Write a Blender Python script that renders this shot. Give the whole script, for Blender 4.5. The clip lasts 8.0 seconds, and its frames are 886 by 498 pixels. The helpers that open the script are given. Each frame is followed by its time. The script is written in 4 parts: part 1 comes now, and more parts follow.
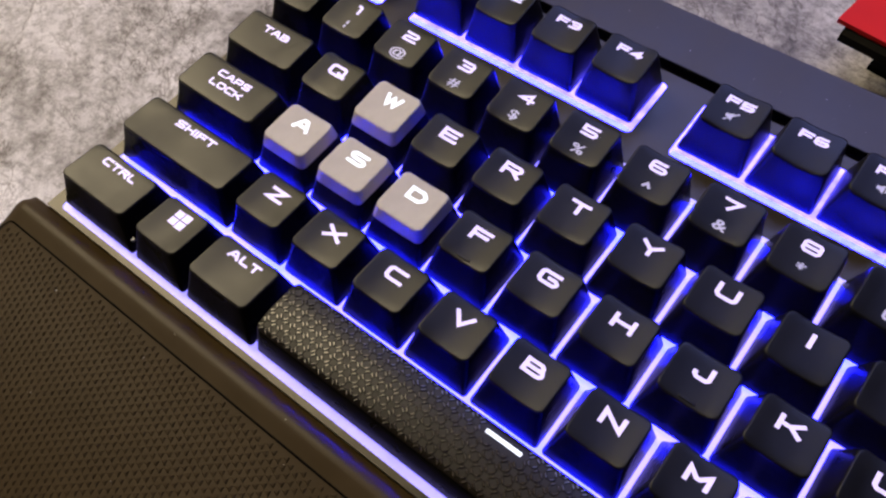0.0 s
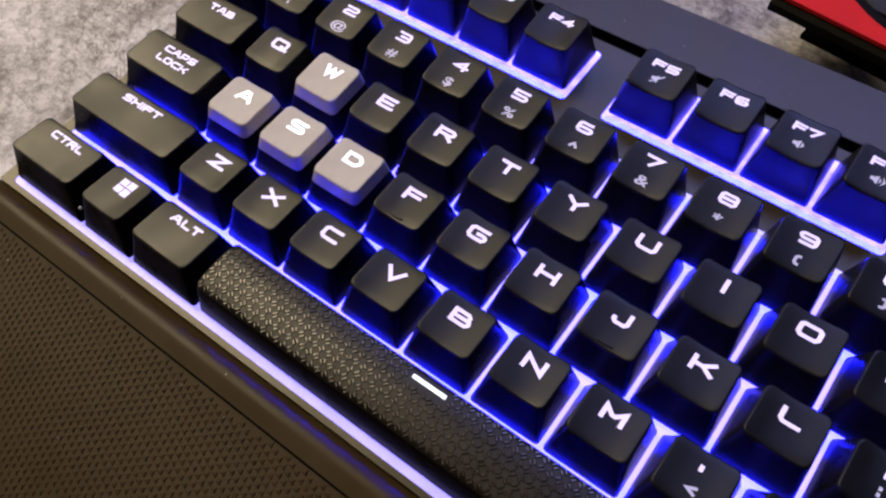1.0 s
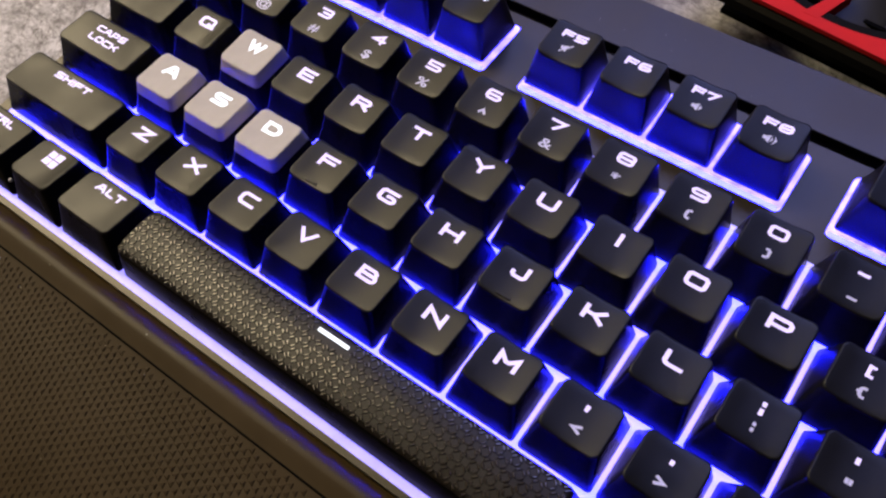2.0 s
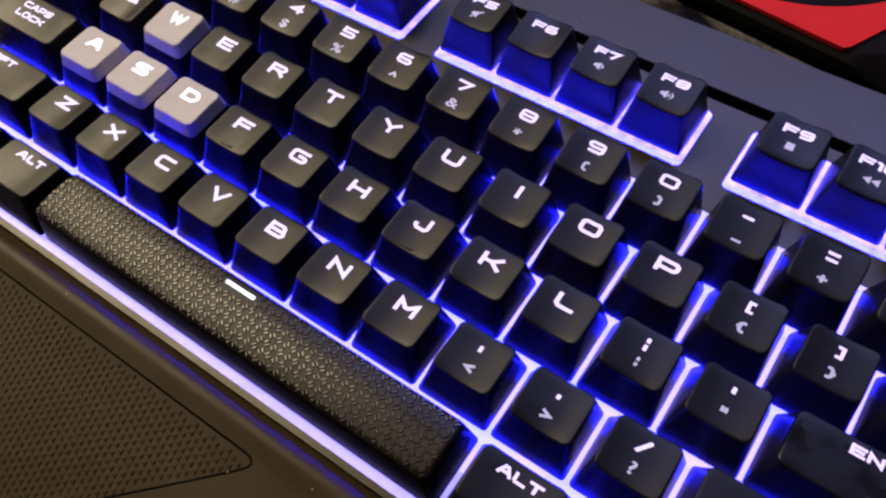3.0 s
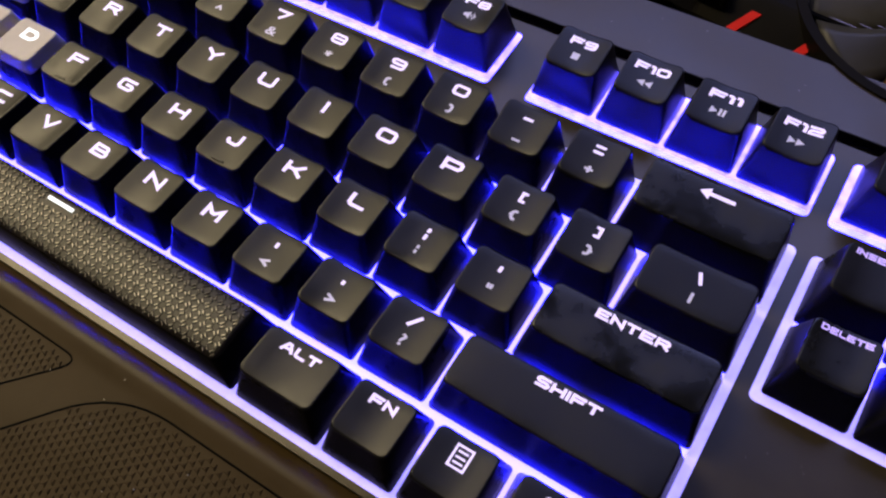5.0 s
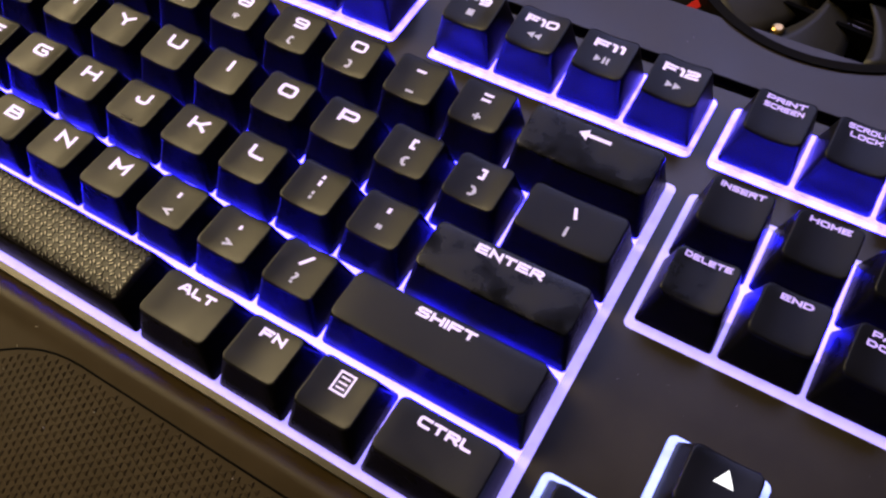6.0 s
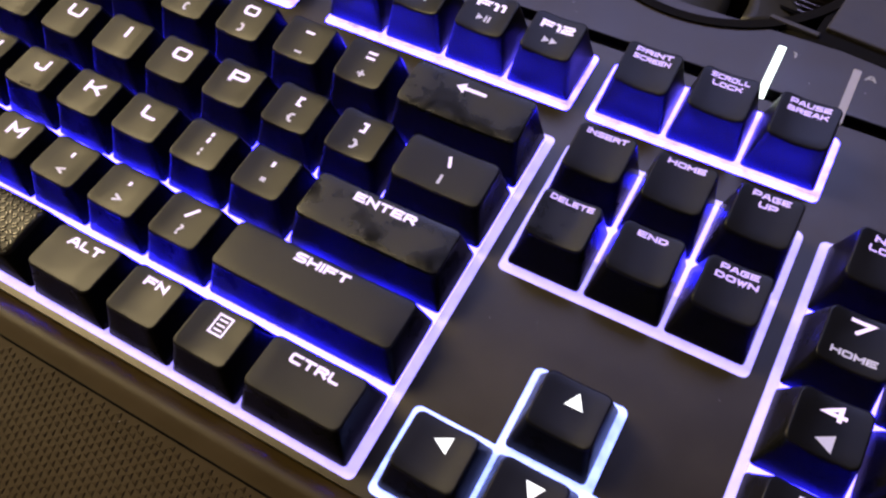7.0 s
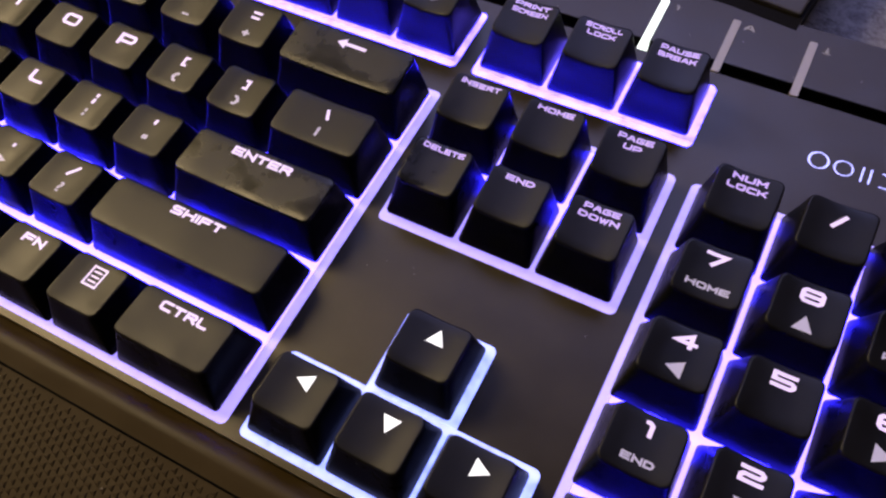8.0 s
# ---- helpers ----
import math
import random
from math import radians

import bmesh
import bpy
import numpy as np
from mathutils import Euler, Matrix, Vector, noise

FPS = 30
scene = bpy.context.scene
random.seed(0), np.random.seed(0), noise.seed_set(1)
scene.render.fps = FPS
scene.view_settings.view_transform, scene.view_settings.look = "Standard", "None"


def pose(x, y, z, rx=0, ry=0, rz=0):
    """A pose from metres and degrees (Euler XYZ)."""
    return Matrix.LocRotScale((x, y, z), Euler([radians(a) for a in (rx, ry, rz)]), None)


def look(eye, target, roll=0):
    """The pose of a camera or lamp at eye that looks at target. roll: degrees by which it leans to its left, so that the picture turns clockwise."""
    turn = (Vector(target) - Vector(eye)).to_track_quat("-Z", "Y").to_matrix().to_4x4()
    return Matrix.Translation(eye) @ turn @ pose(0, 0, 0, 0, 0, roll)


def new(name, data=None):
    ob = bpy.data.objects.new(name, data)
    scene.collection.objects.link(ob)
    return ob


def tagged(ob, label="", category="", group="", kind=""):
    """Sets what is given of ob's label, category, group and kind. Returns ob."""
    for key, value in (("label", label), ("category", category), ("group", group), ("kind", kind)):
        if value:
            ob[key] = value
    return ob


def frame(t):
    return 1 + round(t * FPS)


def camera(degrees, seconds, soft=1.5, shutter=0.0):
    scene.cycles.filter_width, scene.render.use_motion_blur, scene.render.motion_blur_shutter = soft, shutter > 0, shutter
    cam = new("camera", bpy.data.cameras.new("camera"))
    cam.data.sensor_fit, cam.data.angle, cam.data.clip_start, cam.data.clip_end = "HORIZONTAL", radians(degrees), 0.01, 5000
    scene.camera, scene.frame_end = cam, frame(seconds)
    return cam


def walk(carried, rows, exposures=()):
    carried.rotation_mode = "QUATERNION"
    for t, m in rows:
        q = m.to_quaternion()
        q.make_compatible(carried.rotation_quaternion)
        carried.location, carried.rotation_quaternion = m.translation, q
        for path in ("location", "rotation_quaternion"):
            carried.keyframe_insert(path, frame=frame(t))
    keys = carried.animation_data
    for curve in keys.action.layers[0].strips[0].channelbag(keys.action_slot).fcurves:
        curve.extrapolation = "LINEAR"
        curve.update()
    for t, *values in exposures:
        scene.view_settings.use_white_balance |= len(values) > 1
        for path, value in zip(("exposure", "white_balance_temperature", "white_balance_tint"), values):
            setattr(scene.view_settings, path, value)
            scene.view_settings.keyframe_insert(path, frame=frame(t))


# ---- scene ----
cam = camera(58.74, 8.0, soft=2.35)
PATH = [
    (0, (0.16076, -0.02609, 0.18897), (0.08891, 0.04897, 0.01808), -6.719),
    (0.5, (0.17026, -0.02582, 0.18841), (0.09862, 0.04985, 0.01770), -6.996),
    (1, (0.17996, -0.02715, 0.18854), (0.10866, 0.04916, 0.01797), -7.196),
    (1.5, (0.19138, -0.02596, 0.18919), (0.12012, 0.05039, 0.01863), -7.582),
    (3, (0.22785, -0.02370, 0.18666), (0.15839, 0.05498, 0.01641), -7.785),
    (3.5, (0.23826, -0.02402, 0.18601), (0.16996, 0.05439, 0.01516), -7.932),
    (4, (0.25100, -0.02173, 0.18636), (0.18381, 0.05600, 0.01477), -8.311),
    (4.5, (0.26463, -0.02059, 0.18519), (0.19813, 0.05837, 0.01390), -8.224),
    (6, (0.30540, -0.02120, 0.18516), (0.24228, 0.05779, 0.01260), -8.981),
    (6.5, (0.32063, -0.02123, 0.18348), (0.25844, 0.05936, 0.01132), -8.740),
    (7, (0.33341, -0.02063, 0.18396), (0.27368, 0.05960, 0.01077), -8.551),
    (7.5, (0.34611, -0.02016, 0.18245), (0.28734, 0.06038, 0.00908), -8.726),
    (8, (0.36164, -0.01876, 0.17838), (0.30390, 0.06280, 0.00514), -8.785),
]
walk(cam, [(t, look(eye, target, roll)) for t, eye, target, roll in PATH],
     [(0, -0.08, 5750, 12), (1.5, -0.05, 5800, 12), (3.0, -0.02, 5850, 14), (3.5, -0.02, 5850, 11), (4.5, -0.02, 5900, 10), (6.0, 0.05, 6600, 9), (6.5, 0.05, 6700, 9), (7.0, 0.26, 6500, 9), (7.5, 0.1, 6700, 10), (8.0, -0.1, 6750, 13)])

# ---------------------------------------------------------------- world and lamps
world = bpy.data.worlds.new("world")
scene.world = world
world.use_nodes = True
world.node_tree.nodes["Background"].inputs[0].default_value = (0.5, 0.6, 0.9, 1)
world.node_tree.nodes["Background"].inputs[1].default_value = 0.003


def area_lamp(name, eye, target, size_x, size_y, watts, colour):
    data = bpy.data.lights.new(name, "AREA")
    data.shape, data.size, data.size_y, data.energy, data.color = "RECTANGLE", size_x, size_y, watts, colour
    ob = new(name, data)
    ob.matrix_world = look(eye, target)
    return ob


area_lamp("desk_lamp_warm", (-0.72, 0.17, 1.02), (0.05, 0.03, 0.0), 0.60, 0.90, 16.0, (1.0, 0.775, 0.43))
area_lamp("ceiling_lamp_cool", (0.0, 1.15, 1.69), (0.1, 0.3, 0.0), 1.6, 1.2, 28.0, (0.42, 0.44, 1.0))

# ---------------------------------------------------------------- materials
U = 0.01905          # key pitch
FLOOR_Z = 0.0212     # lit floor of the key wells
LIP_Z = 0.0214       # top of the case
SKIRT_Z = 0.0227     # lower rim of the keycaps


def material(name):
    m = bpy.data.materials.new(name)
    m.use_nodes = True
    t = m.node_tree
    return m, t, t.nodes["Principled BSDF"]


def node(t, kind, **inputs):
    n = t.nodes.new(kind)
    for key, value in inputs.items():
        n.inputs[key.replace("_", " ")].default_value = value
    return n


def ramp(t, source, stops):
    n = t.nodes.new("ShaderNodeValToRGB")
    while len(n.color_ramp.elements) < len(stops):
        n.color_ramp.elements.new(0.5)
    for e, (at, colour) in zip(n.color_ramp.elements, stops):
        e.position, e.color = at, (*colour, 1)
    t.links.new(source, n.inputs[0])
    return n.outputs[0]


def bump(t, shader, source, strength, distance):
    b = t.nodes.new("ShaderNodeBump")
    b.inputs["Strength"].default_value, b.inputs["Distance"].default_value = strength, distance
    t.links.new(source, b.inputs["Height"])
    t.links.new(b.outputs[0], shader.inputs["Normal"])


def noise_at(t, scale, detail=4.0, stretch=(1, 1, 1), rough=0.55, each=False, turn=0.0):
    co = t.nodes.new("ShaderNodeTexCoord")
    mp = t.nodes.new("ShaderNodeMapping")
    mp.inputs["Scale"].default_value = stretch
    place = co.outputs["Object"]
    if turn:
        first = t.nodes.new("ShaderNodeMapping")
        first.inputs["Rotation"].default_value = (0, 0, radians(turn))
        t.links.new(place, first.inputs[0])
        place = first.outputs[0]
    t.links.new(place, mp.inputs[0])
    if each:
        # shift the pattern by a chance amount for every object
        info, spread = t.nodes.new("ShaderNodeObjectInfo"), t.nodes.new("ShaderNodeMath")
        spread.operation = "MULTIPLY"
        spread.inputs[1].default_value = 7.0
        t.links.new(info.outputs["Random"], spread.inputs[0])
        t.links.new(spread.outputs[0], mp.inputs["Location"])
    n = node(t, "ShaderNodeTexNoise", Scale=scale, Detail=detail, Roughness=rough)
    t.links.new(mp.outputs[0], n.inputs["Vector"])
    return n.outputs["Fac"]


def plastic(name, dark, light, rough_low, rough_high, grain=9000.0, grain_strength=0.15, smear=130.0, metal=0.0, each=False, gloss=0.5, span=(0.3, 0.7)):
    """Moulded plastic: a fine grain, finger smears in the gloss, a faint change of colour."""
    m, t, s = material(name)
    wide = noise_at(t, smear, 7.0, each=each, rough=0.62)
    t.links.new(ramp(t, wide, [(0.3, dark), (0.72, light)]), s.inputs["Base Color"])
    t.links.new(ramp(t, wide, [(span[0], (rough_low,) * 3), (span[1], (rough_high,) * 3)]), s.inputs["Roughness"])
    bump(t, s, noise_at(t, grain, 2.0), grain_strength, 0.00004)
    s.inputs["Metallic"].default_value = metal
    s.inputs["Specular IOR Level"].default_value = gloss
    return m


def glowing(name, colour, strength, low=1.0, scale=300.0, base=(0.5, 0.5, 0.5)):
    """A backlit surface whose light is a little uneven."""
    m, t, s = material(name)
    s.inputs["Base Color"].default_value = (*base, 1)
    s.inputs["Roughness"].default_value = 0.4
    s.inputs["Emission Color"].default_value = (*colour, 1)
    if low < 1.0:
        v = t.nodes.new("ShaderNodeMapRange")
        t.links.new(noise_at(t, scale, 3.0), v.inputs["Value"])
        for key, value in (("From Min", 0.3), ("From Max", 0.6), ("To Min", low * strength), ("To Max", strength)):
            v.inputs[key].default_value = value
        t.links.new(v.outputs[0], s.inputs["Emission Strength"])
    else:
        s.inputs["Emission Strength"].default_value = strength
    return m


M_KEY = plastic("black_key_plastic", (0.0045, 0.0045, 0.0045), (0.0065, 0.0062, 0.006), 0.28, 0.46, 3000.0, 0.5, smear=70.0, each=True, gloss=0.36, span=(0.32, 0.66))
# key plastic with almost no gloss, so skirts stay dark above the backlight
M_KEY_SKIRT = plastic("shaded_skirt_plastic", (0.007, 0.007, 0.007), (0.010, 0.0098, 0.0095), 0.24, 0.34, 3000.0, 0.25, smear=90.0, each=True, gloss=0.022)
M_GREASY = plastic("greasy_key_plastic", (0.0045, 0.005, 0.005), (0.0065, 0.0063, 0.006), 0.09, 0.50, smear=65.0, each=True, gloss=0.42, span=(0.36, 0.64))
M_GREY_KEY = plastic("grey_key_plastic", (0.56, 0.52, 0.47), (0.66, 0.62, 0.56), 0.5, 0.62, 2500.0, 0.3)
M_SPACE = plastic("space_bar_plastic", (0.011, 0.0085, 0.0052), (0.016, 0.0125, 0.0075), 0.36, 0.48, gloss=0.38)
# paler than the bar itself: glints painted onto the raised lozenges
M_TREAD = plastic("glinting_tread_plastic", (0.030, 0.0225, 0.0125), (0.044, 0.0330, 0.0180), 0.17, 0.27, gloss=1.0)
M_CASE = plastic("anodised_case", (0.036, 0.0285, 0.0155), (0.048, 0.0380, 0.0215), 0.30, 0.42, 14000.0, 0.25, 60.0, 0.2, gloss=0.62)
M_REST = plastic("soft_touch_rest", (0.041, 0.0262, 0.0076), (0.055, 0.0355, 0.0112), 0.42, 0.54, 9000.0, 0.3, 70.0, gloss=0.28)
M_GRIP = plastic("rubber_grip", (0.036, 0.0232, 0.0068), (0.049, 0.0315, 0.0100), 0.50, 0.64, 7000.0, 0.3, 80.0, gloss=0.24)
# near-black for joints, and for shade painted into recesses
M_SEAM_SHADE = plastic("dark_seam_and_shade", (0.0015, 0.0015, 0.0015), (0.003, 0.003, 0.003), 0.7, 0.8, gloss=0.03)
M_SWITCH = plastic("switch_plastic", (0.010, 0.010, 0.010), (0.016, 0.016, 0.016), 0.4, 0.5)
M_BLACK = plastic("shroud_plastic", (0.006, 0.0055, 0.005), (0.010, 0.009, 0.008), 0.5, 0.62, 9000.0, 0.2, 60.0, gloss=0.05)
M_GREY_SHROUD = plastic("grey_shroud_plastic", (0.040, 0.036, 0.033), (0.058, 0.052, 0.047), 0.4, 0.5, 9000.0, 0.2, 60.0)
M_RED = plastic("red_plastic", (0.70, 0.018, 0.014), (0.80, 0.022, 0.018), 0.5, 0.6, 9000.0, 0.1, 60.0, gloss=0.15)
M_BLADE = plastic("fan_blade_plastic", (0.030, 0.028, 0.020), (0.045, 0.042, 0.031), 0.34, 0.46, 5000.0, 0.1, 60.0, gloss=0.3)
M_FIN = plastic("aluminium_fin", (0.20, 0.165, 0.14), (0.27, 0.225, 0.19), 0.3, 0.45, 5000.0, 0.1, 90.0, 1.0)
M_GOLD = plastic("brass", (0.75, 0.48, 0.16), (0.85, 0.56, 0.20), 0.25, 0.35, 5000.0, 0.1, 90.0, 1.0)
M_CHROME = plastic("chrome_print", (0.55, 0.55, 0.62), (0.7, 0.7, 0.78), 0.18, 0.3, 5000.0, 0.1, 200.0, 1.0)
M_PRINT = plastic("grey_print", (0.42, 0.42, 0.45), (0.5, 0.5, 0.53), 0.5, 0.6)
M_DUST = plastic("dust", (0.55, 0.52, 0.46), (0.65, 0.62, 0.55), 0.8, 0.9)
M_BAR_OFF = plastic("clear_bar", (0.42, 0.40, 0.44), (0.5, 0.48, 0.52), 0.25, 0.35)
M_BAR_ON = glowing("lit_bar", (0.86, 1.0, 0.95), 2.2)


def well_light():
    """Backlight floor: a violet-white sheet, with a deep blue glow from the diodes along the gaps between the rows."""
    m, t, s = material("violet_backlight")
    s.inputs["Base Color"].default_value = (0.3, 0.3, 0.3, 1)
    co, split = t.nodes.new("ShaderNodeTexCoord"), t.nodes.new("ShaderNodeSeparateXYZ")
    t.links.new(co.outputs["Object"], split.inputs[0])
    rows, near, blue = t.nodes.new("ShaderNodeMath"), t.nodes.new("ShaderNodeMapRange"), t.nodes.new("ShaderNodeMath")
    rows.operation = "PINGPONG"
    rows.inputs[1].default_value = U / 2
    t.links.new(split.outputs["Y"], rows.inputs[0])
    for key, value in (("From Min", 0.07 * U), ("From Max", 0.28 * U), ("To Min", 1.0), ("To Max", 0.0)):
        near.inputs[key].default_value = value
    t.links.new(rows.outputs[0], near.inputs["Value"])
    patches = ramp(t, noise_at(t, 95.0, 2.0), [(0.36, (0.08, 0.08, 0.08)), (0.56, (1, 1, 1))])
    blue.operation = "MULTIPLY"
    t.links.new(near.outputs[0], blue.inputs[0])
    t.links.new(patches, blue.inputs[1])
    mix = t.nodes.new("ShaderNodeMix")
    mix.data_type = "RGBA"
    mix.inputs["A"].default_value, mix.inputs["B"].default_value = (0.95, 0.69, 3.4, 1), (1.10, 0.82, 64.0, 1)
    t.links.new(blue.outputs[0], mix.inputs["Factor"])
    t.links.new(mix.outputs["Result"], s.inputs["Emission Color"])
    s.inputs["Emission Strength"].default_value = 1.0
    return m


M_WELL = well_light()
M_WELL_F = glowing("function_row_backlight", (0.105, 0.070, 1.0), 11.0, 0.45, 360.0)
M_WELL_FRONT = glowing("added_front_glow", (0.0125, 0.0090, 1.0), 90.0, 0.6, 360.0)
M_UNDER = glowing("hidden_added_glow", (0.01, 0.008, 1.0), 110.0)
M_WELL_EDGE = glowing("border_backlight", (0.35, 0.28, 1.0), 1.6, 0.8, 300.0)
M_WELL_WHITE = glowing("white_backlight", (0.24, 0.31, 1.0), 2.7, 0.6, 420.0)
M_LEGEND = glowing("lit_legend", (0.76, 0.59, 1.0), 1.0)
M_LEGEND_SOFT = glowing("violet_legend", (0.47, 0.29, 1.0), 0.95)
M_LEGEND_DIM = glowing("dim_legend", (0.36, 0.31, 0.58), 0.65)
M_LEGEND_WHITE = glowing("white_legend", (0.95, 0.96, 1.0), 1.3)


def desk_material():
    """Grey stone-effect laminate: pale clouds, dark blotches, fine scratches along and across."""
    m, t, s = material("stone_laminate")

    def times(a, b, factor):
        mix = t.nodes.new("ShaderNodeMix")
        mix.data_type, mix.blend_type = "RGBA", "MULTIPLY"
        mix.inputs["Factor"].default_value = factor
        t.links.new(a, mix.inputs["A"])
        t.links.new(b, mix.inputs["B"])
        return mix.outputs["Result"]

    clouds = ramp(t, noise_at(t, 30.0, 10.0, (1, 1, 1), 0.78),
                  [(0.30, (0.10, 0.092, 0.085)), (0.42, (0.38, 0.36, 0.35)), (0.51, (0.70, 0.68, 0.67)), (0.66, (0.95, 0.93, 0.92))])
    grain = ramp(t, noise_at(t, 330.0, 8.0, (1, 1, 1), 0.8), [(0.38, (0.30, 0.29, 0.28)), (0.54, (1.0, 1.0, 1.0))])
    along = ramp(t, noise_at(t, 330.0, 4.0, (1.0, 0.05, 1), 0.6, turn=-44), [(0.36, (0.60, 0.59, 0.58)), (0.50, (0.95, 0.95, 0.95)), (0.72, (1.25, 1.25, 1.25))])
    across = ramp(t, noise_at(t, 300.0, 4.0, (0.06, 1.0, 1), 0.6, turn=-20), [(0.30, (0.65, 0.64, 0.63)), (0.46, (1.0, 1.0, 1.0))])
    broad = ramp(t, noise_at(t, 5.0, 2.0), [(0.40, (0.65, 0.64, 0.64)), (0.56, (1.0, 1.0, 1.0))])

    def cracks(scale, stretch, width, turn):
        """Thin dark cracks where a rough noise crosses its middle."""
        away, size = t.nodes.new("ShaderNodeMath"), t.nodes.new("ShaderNodeMath")
        away.operation, size.operation = "SUBTRACT", "ABSOLUTE"
        away.inputs[1].default_value = 0.48
        t.links.new(noise_at(t, scale, 6.0, stretch, 0.62, turn=turn), away.inputs[0])
        t.links.new(away.outputs[0], size.inputs[0])
        return ramp(t, size.outputs[0], [(0.0, (0.30, 0.27, 0.25)), (width, (1.0, 1.0, 1.0))])

    tone = times(times(clouds, grain, 0.75), broad, 1.0)
    tone = times(times(tone, along, 0.35), across, 0.35)
    tone = times(times(tone, cracks(30.0, (1, 0.35, 1), 0.010, -40), 0.8), cracks(70.0, (0.3, 1, 1), 0.012, 15), 0.6)
    t.links.new(tone, s.inputs["Base Color"])
    s.inputs["Roughness"].default_value = 0.55
    bump(t, s, noise_at(t, 600.0, 6.0), 0.25, 0.0002)
    return m


def paint(name, dark, light, scale=6.0):
    m, t, s = material(name)
    t.links.new(ramp(t, noise_at(t, scale, 6.0), [(0.35, dark), (0.65, light)]), s.inputs["Base Color"])
    s.inputs["Roughness"].default_value = 0.85
    bump(t, s, noise_at(t, 180.0, 4.0), 0.2, 0.001)
    return m


# ---------------------------------------------------------------- mesh helpers
def mesh_of(name, bm, mat, smooth=False):
    me = bpy.data.meshes.new(name)
    bm.normal_update()
    bm.to_mesh(me)
    bm.free()
    me.materials.append(mat)
    if smooth:
        me.shade_smooth()
    return me


def part(name, bm, mat, parent, label="", smooth=False):
    ob = new(name, mesh_of(name, bm, mat, smooth))
    ob.parent = parent
    return tagged(ob, label)


def empty(name, place=(0, 0, 0)):
    ob = new(name)
    ob.location = place
    return ob


def box(bm, x0, x1, y0, y1, z0, z1, bevel=0.0, segments=2):
    r = bmesh.ops.create_cube(bm, size=1.0)
    bmesh.ops.transform(bm, verts=r["verts"], matrix=Matrix.Translation(((x0 + x1) / 2, (y0 + y1) / 2, (z0 + z1) / 2)) @ Matrix.Diagonal((x1 - x0, y1 - y0, z1 - z0, 1)))
    if bevel:
        edges = {e for v in r["verts"] for e in v.link_edges}
        bmesh.ops.bevel(bm, geom=list(edges), offset=bevel, segments=segments, affect="EDGES", profile=0.6)


def boxed(*args, **kw):
    bm = bmesh.new()
    box(bm, *args, **kw)
    return bm


def rounded_outline(hx, hy, r, n=5, sides=5):
    """Points round a rectangle with rounded corners, anticlockwise."""
    out = []
    for cx, cy, a0 in ((hx - r, hy - r, 0), (r - hx, hy - r, 90), (r - hx, r - hy, 180), (hx - r, r - hy, 270)):
        for k in range(n):
            a = radians(a0 + 90 * k / (n - 1))
            out.append((cx + r * math.cos(a), cy + r * math.sin(a)))
    full = []
    for k, p in enumerate(out):
        full.append(p)
        q = out[(k + 1) % len(out)]
        if (k + 1) % n == 0:
            full += [(p[0] + (q[0] - p[0]) * i / sides, p[1] + (q[1] - p[1]) * i / sides) for i in range(1, sides)]
    return full


def loft(bm, rings, close_top=True, close_bottom=False):
    rows = [[bm.verts.new(p) for p in ring] for ring in rings]
    n = len(rows[0])
    for a, b in zip(rows, rows[1:]):
        for k in range(n):
            bm.faces.new((a[k], a[(k + 1) % n], b[(k + 1) % n], b[k]))
    if close_top:
        bm.faces.new(rows[-1])
    if close_bottom:
        bm.faces.new(rows[0][::-1])
    return rows


def slab(bm, outline, z0, z1, bevel=0.0):
    """A plate with that outline; its upper edge is softened by bevel."""
    rings = [[(x, y, z0) for x, y in outline], [(x, y, z1 - bevel) for x, y in outline]]
    if bevel:
        cx, cy = sum(p[0] for p in outline) / len(outline), sum(p[1] for p in outline) / len(outline)
        rings.append([(x + bevel * (cx - x) / math.hypot(cx - x, cy - y), y + bevel * (cy - y) / math.hypot(cx - x, cy - y), z1) for x, y in outline])
    loft(bm, rings, True, True)


# ---------------------------------------------------------------- the room, closed all round
def wall_box(name, x0, x1, y0, y1, z0, z1, mat):
    return tagged(new(name, mesh_of(name, boxed(x0, x1, y0, y1, z0, z1), mat)), kind="structure")


M_WALL = paint("wall_paint", (0.045, 0.043, 0.041), (0.06, 0.058, 0.056))
M_CEIL = paint("ceiling_paint", (0.62, 0.60, 0.57), (0.68, 0.66, 0.62))
M_FLOOR = paint("floor_covering", (0.10, 0.085, 0.07), (0.15, 0.13, 0.11))
wall_box("floor", -2.2, 2.6, -2.2, 2.2, -0.85, -0.75, M_FLOOR)
wall_box("ceiling", -2.2, 2.6, -2.2, 2.2, 1.75, 1.85, M_CEIL)
wall_box("wall_north", -2.2, 2.6, 2.2, 2.3, -0.85, 1.85, M_WALL)
wall_box("wall_south", -2.2, 2.6, -2.3, -2.2, -0.85, 1.85, M_WALL)
wall_box("wall_west", -2.3, -2.2, -2.2, 2.2, -0.85, 1.85, M_WALL)
wall_box("wall_east", 2.6, 2.7, -2.2, 2.2, -0.85, 1.85, M_WALL)

desk = tagged(empty("desk", (0.2, 0.1, -0.75)), "grey stone-effect laminate desk under the keyboard", "desk")
M_DESK = desk_material()
part("tabletop", boxed(-0.9, 0.9, -0.42, 0.5, 0.71, 0.75, bevel=0.002), M_DESK, desk)
for dx in (-0.84, 0.84):
    for dy in (-0.36, 0.44):
        part("leg", boxed(dx - 0.025, dx + 0.025, dy - 0.025, dy + 0.025, 0.0, 0.71, bevel=0.002), M_BLACK, desk)

